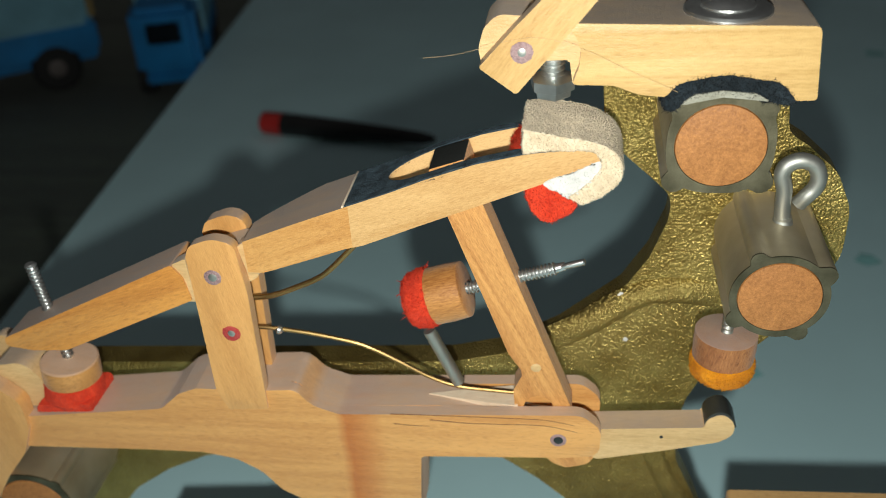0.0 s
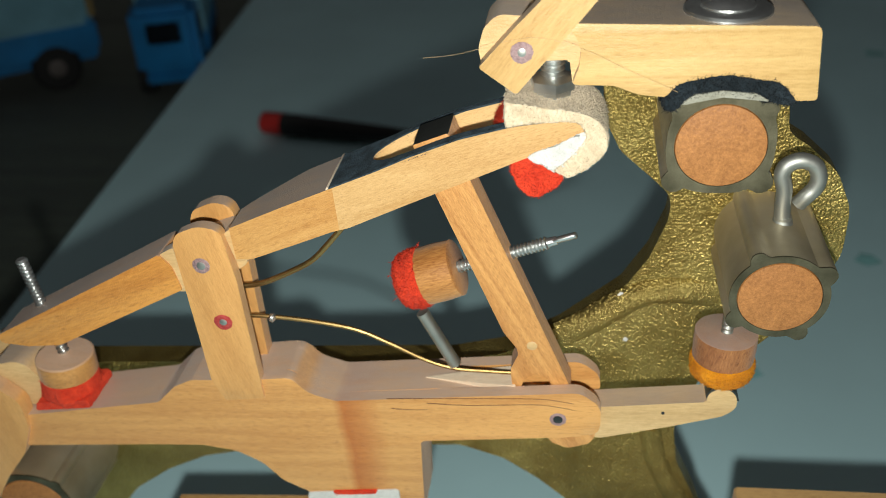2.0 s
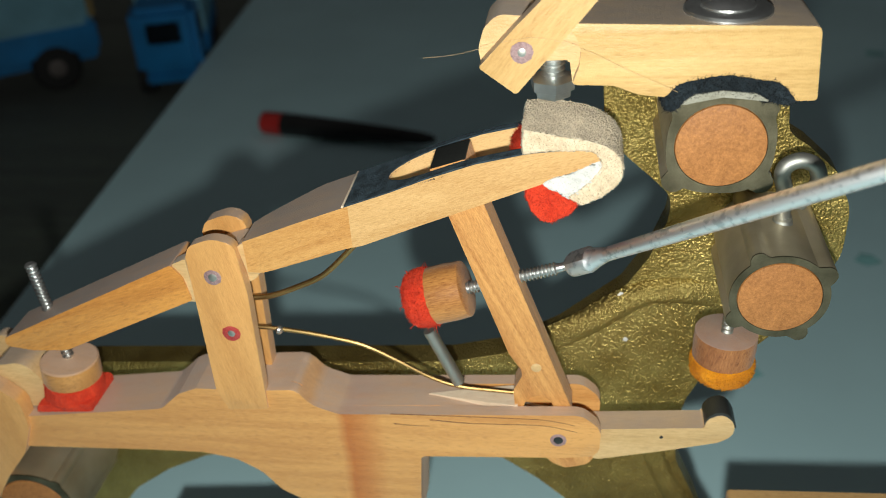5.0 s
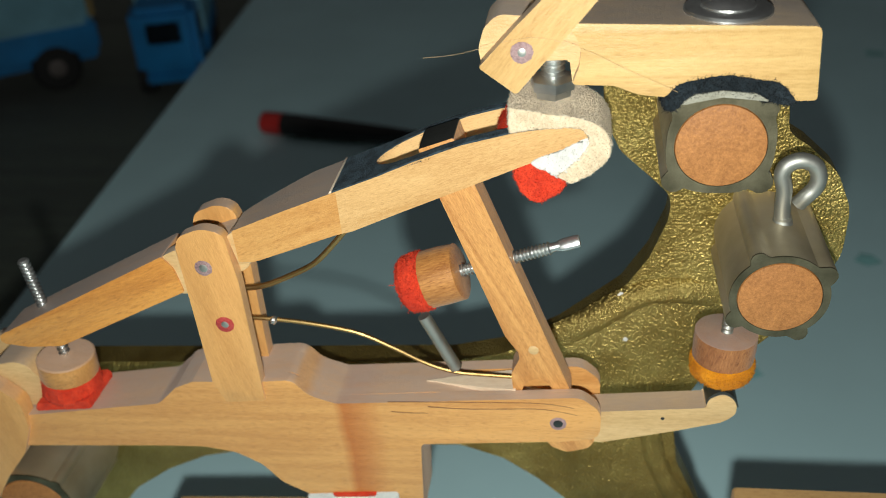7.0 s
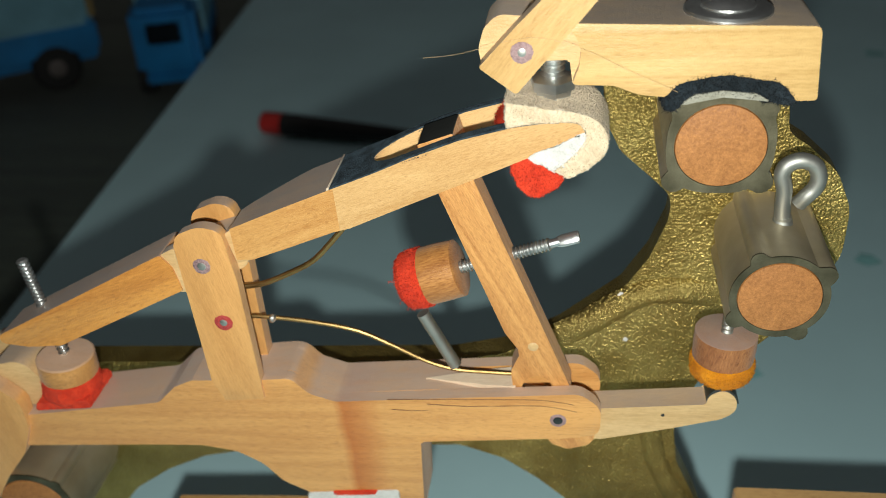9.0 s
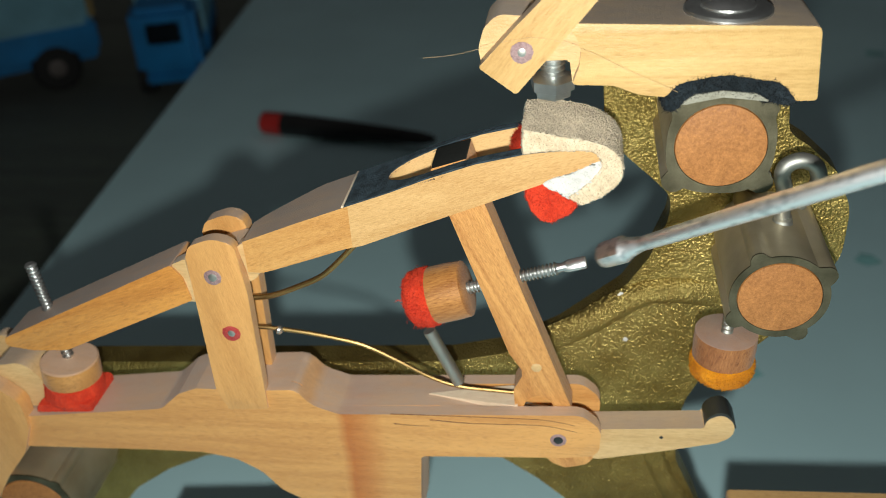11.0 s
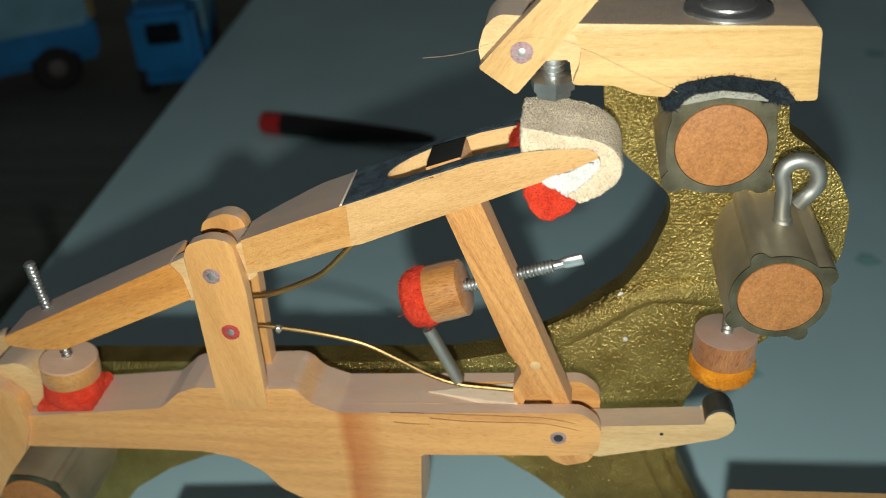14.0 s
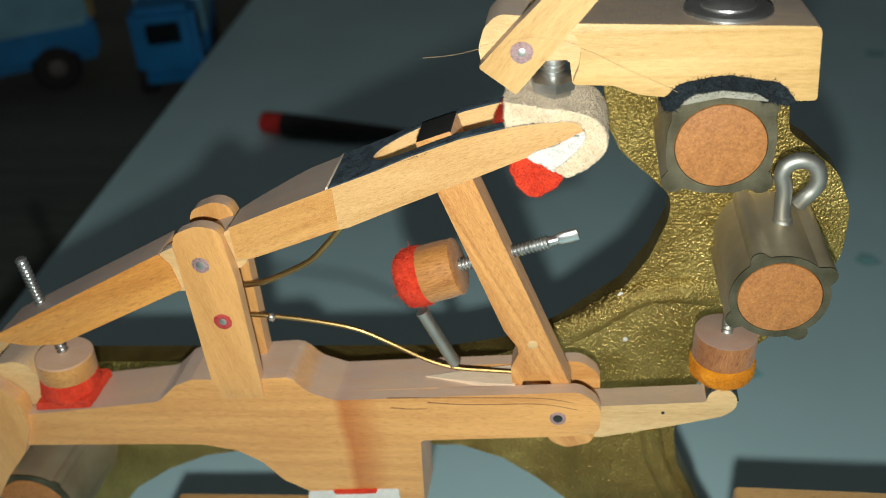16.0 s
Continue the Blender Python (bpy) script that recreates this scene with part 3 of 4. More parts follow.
def wippen():
    t = thing("wippen", Vector((PIVOT[0], 0, PIVOT[1])) / 1000, "pale wooden grand piano wippen with repetition lever and jack", "wippen")
    full = [(-81.5, 75.0), (-68.1, 76.6), (-57.5, 78.0), (-45.9, 79.5, 2.5), (-42.4, 82.7, 2), (-39.4, 84.0, 1), (-30.1, 84.1), (-23.8, 84.6, 2), (-21.5, 81.7, 4), (-17.6, 80.2, 2), (18.6, 82.2, 3), (21.4, 79.6, 3), (21.2, 74.4, 2), (16.3, 73.7), (-5.5, 72.4, 0.4), (-6.6, 56.9), (-10.5, 56.5), (-10.1, 62.1), (-25.0, 60.9, 0.5), (-28.9, 63.3, 3), (-31.6, 67.1, 5), (-35.4, 69.6, 5), (-40.8, 70.7, 3), (-49.4, 70.6), (-72.2, 69.8), (-84.0, 68.2)]
    short = [(-81.5, 75.0), (-68.1, 76.6), (-57.5, 78.0), (-45.9, 79.5, 2.5), (-42.4, 82.7, 2), (-39.4, 84.0, 1), (-30.1, 84.1), (-23.8, 84.6, 2), (-21.5, 81.7, 4), (-17.6, 80.2, 2), (-2.7, 81.1, 0.1), (8.4, 80.7, 0.1), (8.3, 73.3, 0.4), (-5.5, 72.4, 0.4), (-6.6, 56.9), (-10.5, 56.5), (-10.1, 62.1), (-25.0, 60.9, 0.5), (-28.9, 63.3, 3), (-31.6, 67.1, 5), (-35.4, 69.6, 5), (-40.8, 70.7, 3), (-49.4, 70.6), (-72.2, 69.8), (-84.0, 68.2)]
    bm = slab(fillet(full, 0.4), 0, 2.0, 0.2)
    prism(bm, fillet(full, 0.4), 7.0, 9.1, 0.2)
    prism(bm, fillet(short, 0.4), 2.0, 7.0, 0)
    part("body", bm, HORNBEAM, t)
    tine = fillet([(-35.6, 108.1, 0.5), (-34.9, 109.8, 2.5), (-31.4, 111.1, 4), (-28.4, 110.2, 3), (-28.2, 107.7, 0.5), (-27.8, 102.3), (-28.3, 80.9), (-34.5, 80.5), (-35.8, 84.4)], 0.5)
    part("post", slab(tine, -0.5, 1.3, 0.2), MAPLE_UP, t, "upright rounded fork cheek")
    back = fillet([(-35.6, 108.1, 0.5), (-34.9, 109.8, 2.5), (-31.4, 111.1, 4), (-29.0, 110.2, 3), (-28.8, 107.7, 0.5), (-28.4, 102.3), (-29.2, 80.9), (-34.5, 80.5), (-35.8, 84.4)], 0.5)
    part("post", slab(back, 6.1, 8.4, 0.2), MAPLE_UP, t, "upright rounded fork cheek")
    left = fillet([(-78.8, 80.1), (-73.1, 85.1, 2), (-68.1, 85.9, 3), (-65.7, 82.0, 3), (-66.5, 77.3), (-80.6, 75.2)], 0.5)
    part("hinge_knuckle", slab(left, 2.0, 8.0, 0.3), PALE, t)
    for (x, z), r, rp, cloth in ((PIN_A, 1.25, 0.62, BUSH_PALE), ([(-31.4, 95.2)][0], 1.35, 0.55, BUSH)):
        pin(t, x, -0.5, z, r, rp, cloth)
    pin(t, PIN_J[0], 0, PIN_J[1], 1.2, 0.7, BUSH_PALE, GRAPHITE)
    # hairline cracks along the grain, and the pale ramp milled for the jack
    for line in ([(-9.6, 80.75), (-3.7, 80.9), (4.7, 81.0), (12.9, 81.0), (17.6, 80.2)], [(-3.7, 80.0), (1.3, 79.7), (5.5, 79.75), (12.9, 79.9), (18.0, 78.9)], [(-9.2, 78.9), (-6.5, 78.7), (-3.8, 78.75)]):
        part("crack", rod(smooth_line([(x, -0.01, z) for x, z in line], 6), 0.075, 6, 0.5), BROWN, t, "dark hairline crack in the wood")
    ramp_at = [(-4.4, 4.5), (0.5, 5.4), (4.5, 6.0), (9.2, 6.5), (9.2, 1.9), (4.4, 2.6), (-0.8, 3.7)]
    tongue = bmesh.new()
    lower = [tongue.verts.new((x / 1000, y / 1000, 0.0800)) for x, y in ramp_at]
    upper = [tongue.verts.new((x / 1000, y / 1000, (81.42 + 0.05 * x) / 1000)) for x, y in ramp_at]
    tongue.faces.new(upper)
    tongue.faces.new(lower[::-1])
    for i in range(len(ramp_at)):
        tongue.faces.new((lower[i], lower[(i + 1) % len(ramp_at)], upper[(i + 1) % len(ramp_at)], upper[i]))
    part("slot_ramp", tongue, FRESH, t, "pale freshly cut pointed ramp")
    # red cushion under the spring's button
    pad = fillet([(-67.5, 77.3), (-66.8, 78.8, 0.3), (-57.8, 79.5, 0.3), (-57.7, 78.0)], 0.3)
    part("cushion", fuzz(rough(slab(pad, 0.2, 8.0, 0.2), 0.1), 1200, 0.25, seed=8), RED, t, "bright red felt cushion", soft=True)
    heel = fillet([(-25.2, 60.9, 0.5), (-10.2, 62.0, 0.5), (-10.5, 57.2, 0.5), (-26.0, 56.2, 0.5)], 0.5)
    part("heel_cushion", fuzz(rough(slab(heel, -0.15, 8.3, 0.3), 0.1), 900, 0.2, seed=14), WHITE, t, "white cloth heel cushion", soft=True)
    heel_red = fillet([(-21.1, 61.4, 0.3), (-13.6, 61.9, 0.3), (-14.1, 61.1, 0.3), (-20.7, 60.6, 0.3)], 0.3)
    part("heel_felt", fuzz(rough(slab(heel_red, -0.3, 2, 0.1), 0.1), 300, 0.25, seed=15), RED, t, "red felt showing in the cushion", soft=True)
    # springs
    long_wire = smooth_line([(-30.2, 4.5, 92.7), (-27.2, 4.5, 92.6), (-20.6, 4.5, 91.7), (-13.9, 4.5, 90.1), (-9.0, 4.5, 87.5), (-4.1, 4.5, 84.5), (0.2, 4.5, 82.9), (5.2, 4.5, 82.4), (9.6, 4.5, 82.1)], 6)
    part("jack_spring", rod(long_wire, 0.33, 10), SPRING, t, "thin bent brass spring wire")
    short_wire = smooth_line([(-29.9, 4.5, 98.0), (-26.4, 4.5, 98.5), (-22.0, 4.5, 100.3), (-18.4, 4.5, 102.2), (-15.6, 4.5, 104.8), (-13.0, 4.5, 107.6)], 6)
    part("lever_spring", rod(short_wire, 0.42, 10), SPRING, t, "thin curved spring wire")
    part("spring_knot", turned([(-26.6, 4.3, 92.6)][0], [(-25.6, 4.3, 92.3)][0], [(0, 0.3), (0.3, 0.7), (0.7, 0.7), (1, 0.3)], 12), STEEL, t)
    spoon = [(-3.6, 4.6, 93.1), (0.3, 4.6, 83.6)]
    part("spoon", rod([spoon[0], spoon[1]], 0.95, 12), DULL_STEEL, t, "grey steel stop wire")

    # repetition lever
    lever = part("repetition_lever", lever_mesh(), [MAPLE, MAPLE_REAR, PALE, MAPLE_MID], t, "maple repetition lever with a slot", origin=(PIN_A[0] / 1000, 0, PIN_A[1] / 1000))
    lever_dressing(lever)
    # jack
    jack = part("jack", jack_mesh(), JACK_WOOD, t, "brown maple jack with a long tail", origin=(PIN_J[0] / 1000, 0, PIN_J[1] / 1000))
    jack_dressing(jack)
    return t, lever, jack


LEVER_TOP = [(-27.4, 110.2), (-19.7, 113.2), (-12.7, 115.8), (-6.4, 118.1), (-1.5, 120.1), (4.6, 122.2), (11.2, 123.7), (16.9, 124.3), (20.0, 123.8)]
LEVER_LOW = [(19.8, 122.6), (16.3, 121.1), (12.9, 119.6), (6.2, 116.9), (-3.1, 113.2), (-10.9, 110.0), (-13.1, 109.5), (-19.0, 107.4), (-25.1, 105.3), (-25.5, 108.1)]


FAR = 10.2
LOW_LINE = LEVER_LOW[::-1][1:]


def along(line, x):
    """The height of a run of points at x."""
    for (x0, z0), (x1, z1) in zip(line, line[1:]):
        if x <= x1:
            return z0 + (z1 - z0) * max(0.0, (x - x0) / (x1 - x0))
    return line[-1][1]


def slot_end(y):
    """How far the solid part reaches at the depth y: a round hollow between the two cheeks."""
    f = max(-1.0, min(1.0, (y - 5.4) / 3.5))
    return -1.8 - 5.7 * math.sqrt(max(0.0, 1 - f * f))


def loft(bm, stations, x0, lift, drop, mat):
    """A body under the lever's top line between x0 and each station's reach, from lift above it down to its underside, or drop mm under the top if drop is above -3."""
    rings = []
    for y, reach in stations:
        xs = [x0 + (reach - x0) * k / 14 for k in range(15)]
        wide = lambda x: y if x0 > -20 else 0.3 + (y - 0.3) * (0.52 + 0.48 * min(1.0, max(0.0, (x + 27.4) / 9.5)) ** 0.8)
        ring = [bm.verts.new((x / 1000, wide(x) / 1000, (along(LEVER_TOP, x) + lift) / 1000)) for x in xs]
        ring += [bm.verts.new((x / 1000, wide(x) / 1000, ((along(LEVER_TOP, x) + drop) if drop > -3 else along(LOW_LINE, x)) / 1000)) for x in xs[::-1]]
        rings.append(ring)
    n = len(rings[0])
    for a, b in zip(rings, rings[1:]):
        for k in range(n):
            bm.faces.new((a[k], a[(k + 1) % n], b[(k + 1) % n], b[k])).material_index = mat
    for cap in (rings[0], rings[-1][::-1]):
        bm.faces.new(cap).material_index = mat
    bmesh.ops.recalc_face_normals(bm, faces=bm.faces)
    return bm


def lever_mesh():
    bm = bmesh.new()
    rear = fillet([(-68.1, 92.1, 0.8), (-38.6, 106.1, 0.3), (-37.2, 104.1, 3), (-36.6, 100.2, 0.3), (-58.6, 90.2, 2), (-64.0, 89.9), (-68.5, 90.6, 0.8)], 0.3)
    prism(bm, rear, 0.3, 6.9, 0.2, 1)
    cheek = fillet([(-1.8, along(LEVER_TOP, -1.8), 0)] + LEVER_TOP[5:] + LEVER_LOW[:4] + [(-1.8, along(LOW_LINE, -1.8), 0)], 1.0)
    prism(bm, cheek, 0.3, 1.9, 0.0, 0)
    prism(bm, cheek, 8.9, FAR, 0.0, 0)
    # the solid part behind the slot, widening from the hub; the slot's end is round
    loft(bm, [(y, -12.2) for y in (0.3, FAR)], -27.4, 0.0, -3.2, 3)
    loft(bm, [(y, slot_end(y)) for y in [0.3] + [1.9 + 7.0 * k / 16 for k in range(17)] + [FAR]], -12.2, 0.0, -3.2, 0)
    prism(bm, fillet(LEVER_TOP[6:] + LEVER_LOW[:3], 0.5), 1.9, 8.9, 0, 0)
    for rim in ([(-38.6, 106.0), (-36.3, 107.1), (-36.2, 100.5), (-36.9, 100.0), (-37.2, 103.7)], [(-28.4, 109.3), (-27.3, 110.0), (-25.9, 108.0), (-25.1, 105.3), (-27.5, 104.5), (-28.0, 107.0)]):
        prism(bm, fillet(rim, 0.3), 0.55, 2.5, 0.1, 2)
    hub = fillet([(-39.7, 104.8, 1), (-32.4, 107.8), (-28.1, 109.1, 1), (-25.7, 104.0, 2), (-32.0, 101.2), (-38.1, 98.5, 2)], 0.5)
    prism(bm, hub, 1.35, 6.05, 0.1, 2)
    return bm


def band(points, low, high):
    """A thin layer lying on a run of points, from low to high mm above them."""
    line = [Vector(p[:2]) for p in smooth_line([(x, z) for x, z in points], 5)]
    return [(p.x, p.y + high) for p in line] + [(p.x, p.y + low) for p in line[::-1]]


def lever_dressing(lever):
    for y0, y1 in ((0.34, 1.86), (8.94, FAR - 0.04)):
        strip = slab(band(LEVER_TOP[2:7], -0.25, 0.2), y0, y1, 0.05)
        part("cloth", fuzz(strip, 700, 0.16, seed=31), CLOTH, lever, "dark blue-black cloth facing")
    cloth = loft(bmesh.new(), [(y, slot_end(y) - 0.03) for y in [1.86 + 7.08 * k / 16 for k in range(17)]], -12.7, 0.19, -0.3, 0)
    part("cloth", fuzz(cloth, 900, 0.16, seed=32), CLOTH, lever, "dark blue-black cloth facing")
    part("cloth_edge", slab([(-13.15, 115.66), (-12.75, 115.82), (-12.7, 116.12), (-13.0, 116.02)], 0.3, FAR - 0.1, 0.03), FRESH, lever, "pale cut edge of the facing")
    # folded leather on the nose: cream where cut, grey suede outside
    outer = smooth_line([(10.5, 127.0), (14.9, 126.2), (18.9, 125.4), (21.4, 124.2), (22.5, 122.1), (22.0, 119.8), (19.9, 117.9), (17.6, 116.7)], 6)
    inner = smooth_line([(15.9, 117.8), (18.1, 119.6), (19.8, 121.8), (19.9, 123.3), (18.2, 124.2), (15.6, 124.2), (12.9, 124.1), (10.4, 123.7)], 6)
    prof = [tuple(p) for p in outer] + [tuple(p) for p in inner]
    bm = slab(prof, 0.1, 8.8, 0.35)
    for f in bm.faces:
        f.material_index = 1 if abs(f.normal.y) < 0.5 else 0
    for v in bm.verts:  # the far side is bent up a little
        x, y = v.co.x * 1000, v.co.y * 1000
        v.co.z += 0.0009 * (y / 8.8) * max(0.0, 1 - ((x - 16.5) / 6.5) ** 2)
    rough(bm, 0.2, 0.45, 0.26)
    part("leather", fuzz(bm, 12000, 0.26, 5), [CREAM, SUEDE], lever, "thick folded leather, cream cut edge, grey suede face", soft=True)
    white = smooth_line([(13.0, 119.9), (17.0, 121.5), (19.8, 122.9), (20.1, 121.7), (18.4, 119.5), (16.1, 117.5), (15.4, 118.5), (14.0, 118.8)], 4, True)
    bm = slab([tuple(p) for p in white], 0.15, 7.8, 0.3)
    part("white_felt", fuzz(rough(bm, 0.15), 4000, 0.2, seed=6), WHITE, lever, "white felt core", soft=True)
    red = fillet([(10.5, 118.7, 1), (13.0, 119.7, 1), (14.0, 118.8, 0.6), (15.4, 118.4, 0.6), (16.1, 117.4, 0.6), (17.4, 117.1, 0.6), (16.4, 115.5, 1.2), (14.2, 114.2, 1.2), (12.9, 114.1, 1.2), (11.6, 115.7, 1.5)], 0.8)
    part("red_felt", fuzz(rough(slab(red, 0.3, 7.6, 0.5), 0.22), 8000, 0.3, seed=7), RED, lever, "soft red felt pad", soft=True)
    tuft = fillet([(8.8, 122.2), (9.9, 123.7), (10.4, 123.9), (10.3, 122.2), (9.1, 121.8)], 0.5)
    part("red_felt_end", fuzz(rough(slab(tuft, 2.4, 8.7, 0.3), 0.25), 1200, 0.6, seed=9), RED, lever, "frayed red felt edge", soft=True)
    # regulating screw and button at the rear end
    top, mid, low, foot = [(-63.0, 4.6, 102.9), (-62.2, 4.6, 94.8), (-61.9, 4.6, 86.4), (-62.6, 4.6, 82.0)]
    part("rear_screw", threaded(top, (low[0], low[1], low[2] - 1), 0.9, 0.7, 16), STEEL, lever, "bright steel regulating screw")
    b0, b1, b2 = [(-61.6, 4.2, 85.4), (-61.9, 4.2, 81.9), (-62.3, 4.2, 78.3)]
    part("rear_button", turned(b0, b1, [(0, 4.2), (0.05, 4.45), (0.9, 4.5), (1, 4.4)], 36), KNOB_REAR, lever, "round wooden button")
    felt = turned(b1, b2, [(0, 4.4), (0.4, 4.6), (0.8, 4.7), (1, 4.3)], 36, 0.05)
    part("rear_felt", fuzz(rough(felt, 0.15), 1500, 0.25, seed=12), RED, lever, "bright red felt under the button", soft=True)


def jack_mesh():
    stick = [(0.2, 114.5, 0.3), (4.9, 116.3, 0.3), (17.1, 81.4, 0.2), (17.1, 79.6), (14.5, 79.4), (14.6, 81.2, 0.3), (13.9, 83.0, 1.2), (12.2, 83.7, 1.2), (10.5, 83.0, 1.2), (9.9, 80.9, 0.3), (9.8, 79.1), (8.6, 79.0), (8.8, 80.7, 0.3), (8.6, 84.5, 2), (10.1, 87.8, 1), (8.0, 91.3)]
    return slab(fillet(stick, 0.4), 2.2, 6.1, 0.15)


def jack_dressing(jack):
    tail = [(9.9, 78.9), (19.5, 77.6, 1), (36.1, 79.0, 0.3), (36.4, 80.6, 2), (38.4, 81.8, 2.5), (40.2, 80.4, 2.5), (40.5, 77.8, 2.5), (38.3, 76.3, 2), (31.2, 74.2), (21.3, 71.7, 2), (14.0, 72.6, 2), (9.0, 75.1)]
    part("tail", slab(fillet(tail, 0.4), 2.2, 6.1, 0.15), PALE, jack, "pale wooden tail with rounded end")
    foot = fillet([(12.6, 74.0), (20.6, 74.0), (20.4, 71.9, 0.6), (19.6, 70.6, 1.5), (16.4, 69.6, 1.5), (14.2, 70.6, 1.5), (13.0, 72.4, 1)], 0.4)
    part("foot", slab(foot, 2.05, 6.25, 0.15), JACK_WOOD, jack, "brown rounded foot of the jack")
    # upper end inside the lever's slot, black with graphite
    top = fillet([(-1.6, 120.5, 0.2), (3.0, 122.0, 0.2), (4.6, 116.5, 0.3), (0.5, 114.9, 0.3)], 0.3)
    bm = slab(top, 2.1, 8.0, 0.12)
    for f in bm.faces:
        f.material_index = 1 if abs(f.normal.z) > 0.6 else 0
    part("jack_tip", bm, [JACK_WOOD, GRAPHITE], jack, "jack tip blackened with graphite on top")
    roll = smooth_line([(36.1, 79.6), (36.4, 80.7), (37.1, 81.5), (38.3, 82.0), (39.5, 81.4), (40.2, 80.3), (40.6, 79.3), (40.2, 79.3), (39.6, 80.5), (38.3, 81.3), (37.2, 80.8), (36.6, 79.5)], 3, True)
    part("graphite_cap", slab([tuple(p) for p in roll], 2.32, 6.15, 0.05), GRAPHITE, jack, "black graphited round end of the tail")
    (nx, nz), = [(11.9, 88.9)]
    part("peg", turned((nx, 3, nz), (nx, 2.08, nz), [(0, 0.75), (0.9, 0.75), (1, 0.6)], 16), PALE, jack, "pale peg end")
    (hx, hz), = [(30.2, 76.8)]
    part("pin_hole", turned((hx, 3, hz), (hx, 2.16, hz), [(0, 0.28), (1, 0.28)], 10), BLACK, jack)
    # regulating screw through the stick with its felted button
    global SCREW_AXIS, SCREW_PARTS
    a, k0, k1, f1, s0, s1, s2 = [Vector(p) for p in [(8.5, 4.6, 102.6), (2.2, 4.6, 100.6), (-2.7, 4.6, 99.3), (-6.3, 4.6, 98.1), (14.6, 4.6, 104.2), (15.8, 4.6, 104.8), (18.4, 4.6, 105.6)]]
    axis = (s2 - f1).normalized()
    base = f1
    at = lambda p: base + axis * (p - base).dot(axis)
    org = at(a) / 1000
    screw = threaded(at(k0) - axis * 2, at(s0), 0.95, 0.52, 18)
    lathe(screw, at(s0) - axis * 0.3, at(s1), [(0, 0.9), (0.3, 0.65), (1, 0.6)], 16)
    EDGE = radians(-148)
    x, y, z = frame_of(axis)
    blade = bmesh.new()
    lathe(blade, at(s1) - axis * 0.6, at(s2), [(0, 0.6), (0.15, 0.78), (0.3, 0.9), (0.94, 0.9), (1, 0.75)], 24)
    thin = x * math.cos(EDGE) - y * math.sin(EDGE)
    for v in blade.verts:
        off = (v.co - at(s1) / 1000).dot(thin)
        v.co -= thin * off * 0.48
    me = bpy.data.meshes.new("blade")
    blade.to_mesh(me)
    screw.from_mesh(me)
    bpy.data.meshes.remove(me)
    sc = part("regulating_screw", screw, STEEL, jack, "bright steel threaded screw with a flattened end", origin=org)
    kn = part("knob", turned(at(k0), at(k1), [(0, 3.65), (0.04, 4.0), (0.5, 4.15), (1, 4.1)], 40, 0.012), KNOB, jack, "turned wooden button on the screw", origin=org)
    fe = turned(at(k1), at(f1), [(0, 4.1), (0.3, 4.2), (0.75, 3.9), (0.95, 3.1), (1, 2.2)], 40, 0.04)
    fe = part("knob_felt", fuzz(fuzz(rough(fe, 0.2), 40, 1.1, seed=21), 8000, 0.32, seed=11), RED, jack, "fuzzy red felt pad", origin=org, soft=True)
    SCREW_AXIS, SCREW_PARTS = axis, (sc, kn, fe)


def wippen_flange():
    t = thing("wippen_flange", (PIVOT[0] / 1000, 0, PIVOT[1] / 1000 - 0.01), "pale wooden flange hinging the wippen to its rail", "flange")
    cheek = fillet([(-76.3, 85.6), (-71.6, 82.4, 3), (-69.1, 80.0, 3), (-69.1, 74.8, 4), (-71.6, 69.0, 3), (-76.7, 62.8, 1), (-82.1, 54.7), (-91.0, 53.9), (-80.1, 83.1)], 1.5)
    part("cheek", slab(cheek, -0.8, 1.8, 0.3), MAPLE_UP, t)
    part("cheek", slab(cheek, 9.3, 11.6, 0.3), PALE, t)


def key():
    (kx, kz), = [(-23.7, 47.6)]
    t = thing("piano_key", (kx / 1000, 0, kz / 1000), "plain wooden piano key end under the wippen", "piano key")
    stick = fillet([(-54.1, 46.2), (-34.1, 48.2), (-11.1, 50.3), (-11.3, 40.6, 1), (42.6, 46.0, 1), (42.3, 58.6, 0.5), (93.6, 61.0), (98.9, 42.0), (-58.9, 24.2)], 0.5)
    part("stick", slab(stick, -1.5, 10, 0.4), KEYWOOD, t)
    return t


def hair():
    t = thing("loose_hair", Vector([(5.8, -1.15, 137.5)][0]) / 1000, "single pale hair caught across the flange", "hair")
    part("strand", rod(smooth_line([(-0.6, -1.15, 136.5), (2.7, -1.15, 136.8), (5.8, -1.15, 137.5), (9.2, -1.15, 138.4), (12.9, -1.15, 138.7), (17.9, -1.15, 137.1), (22.3, -1.15, 134.9), (28.0, -1.15, 132.3)], 8), 0.016, 5), PALE, t)


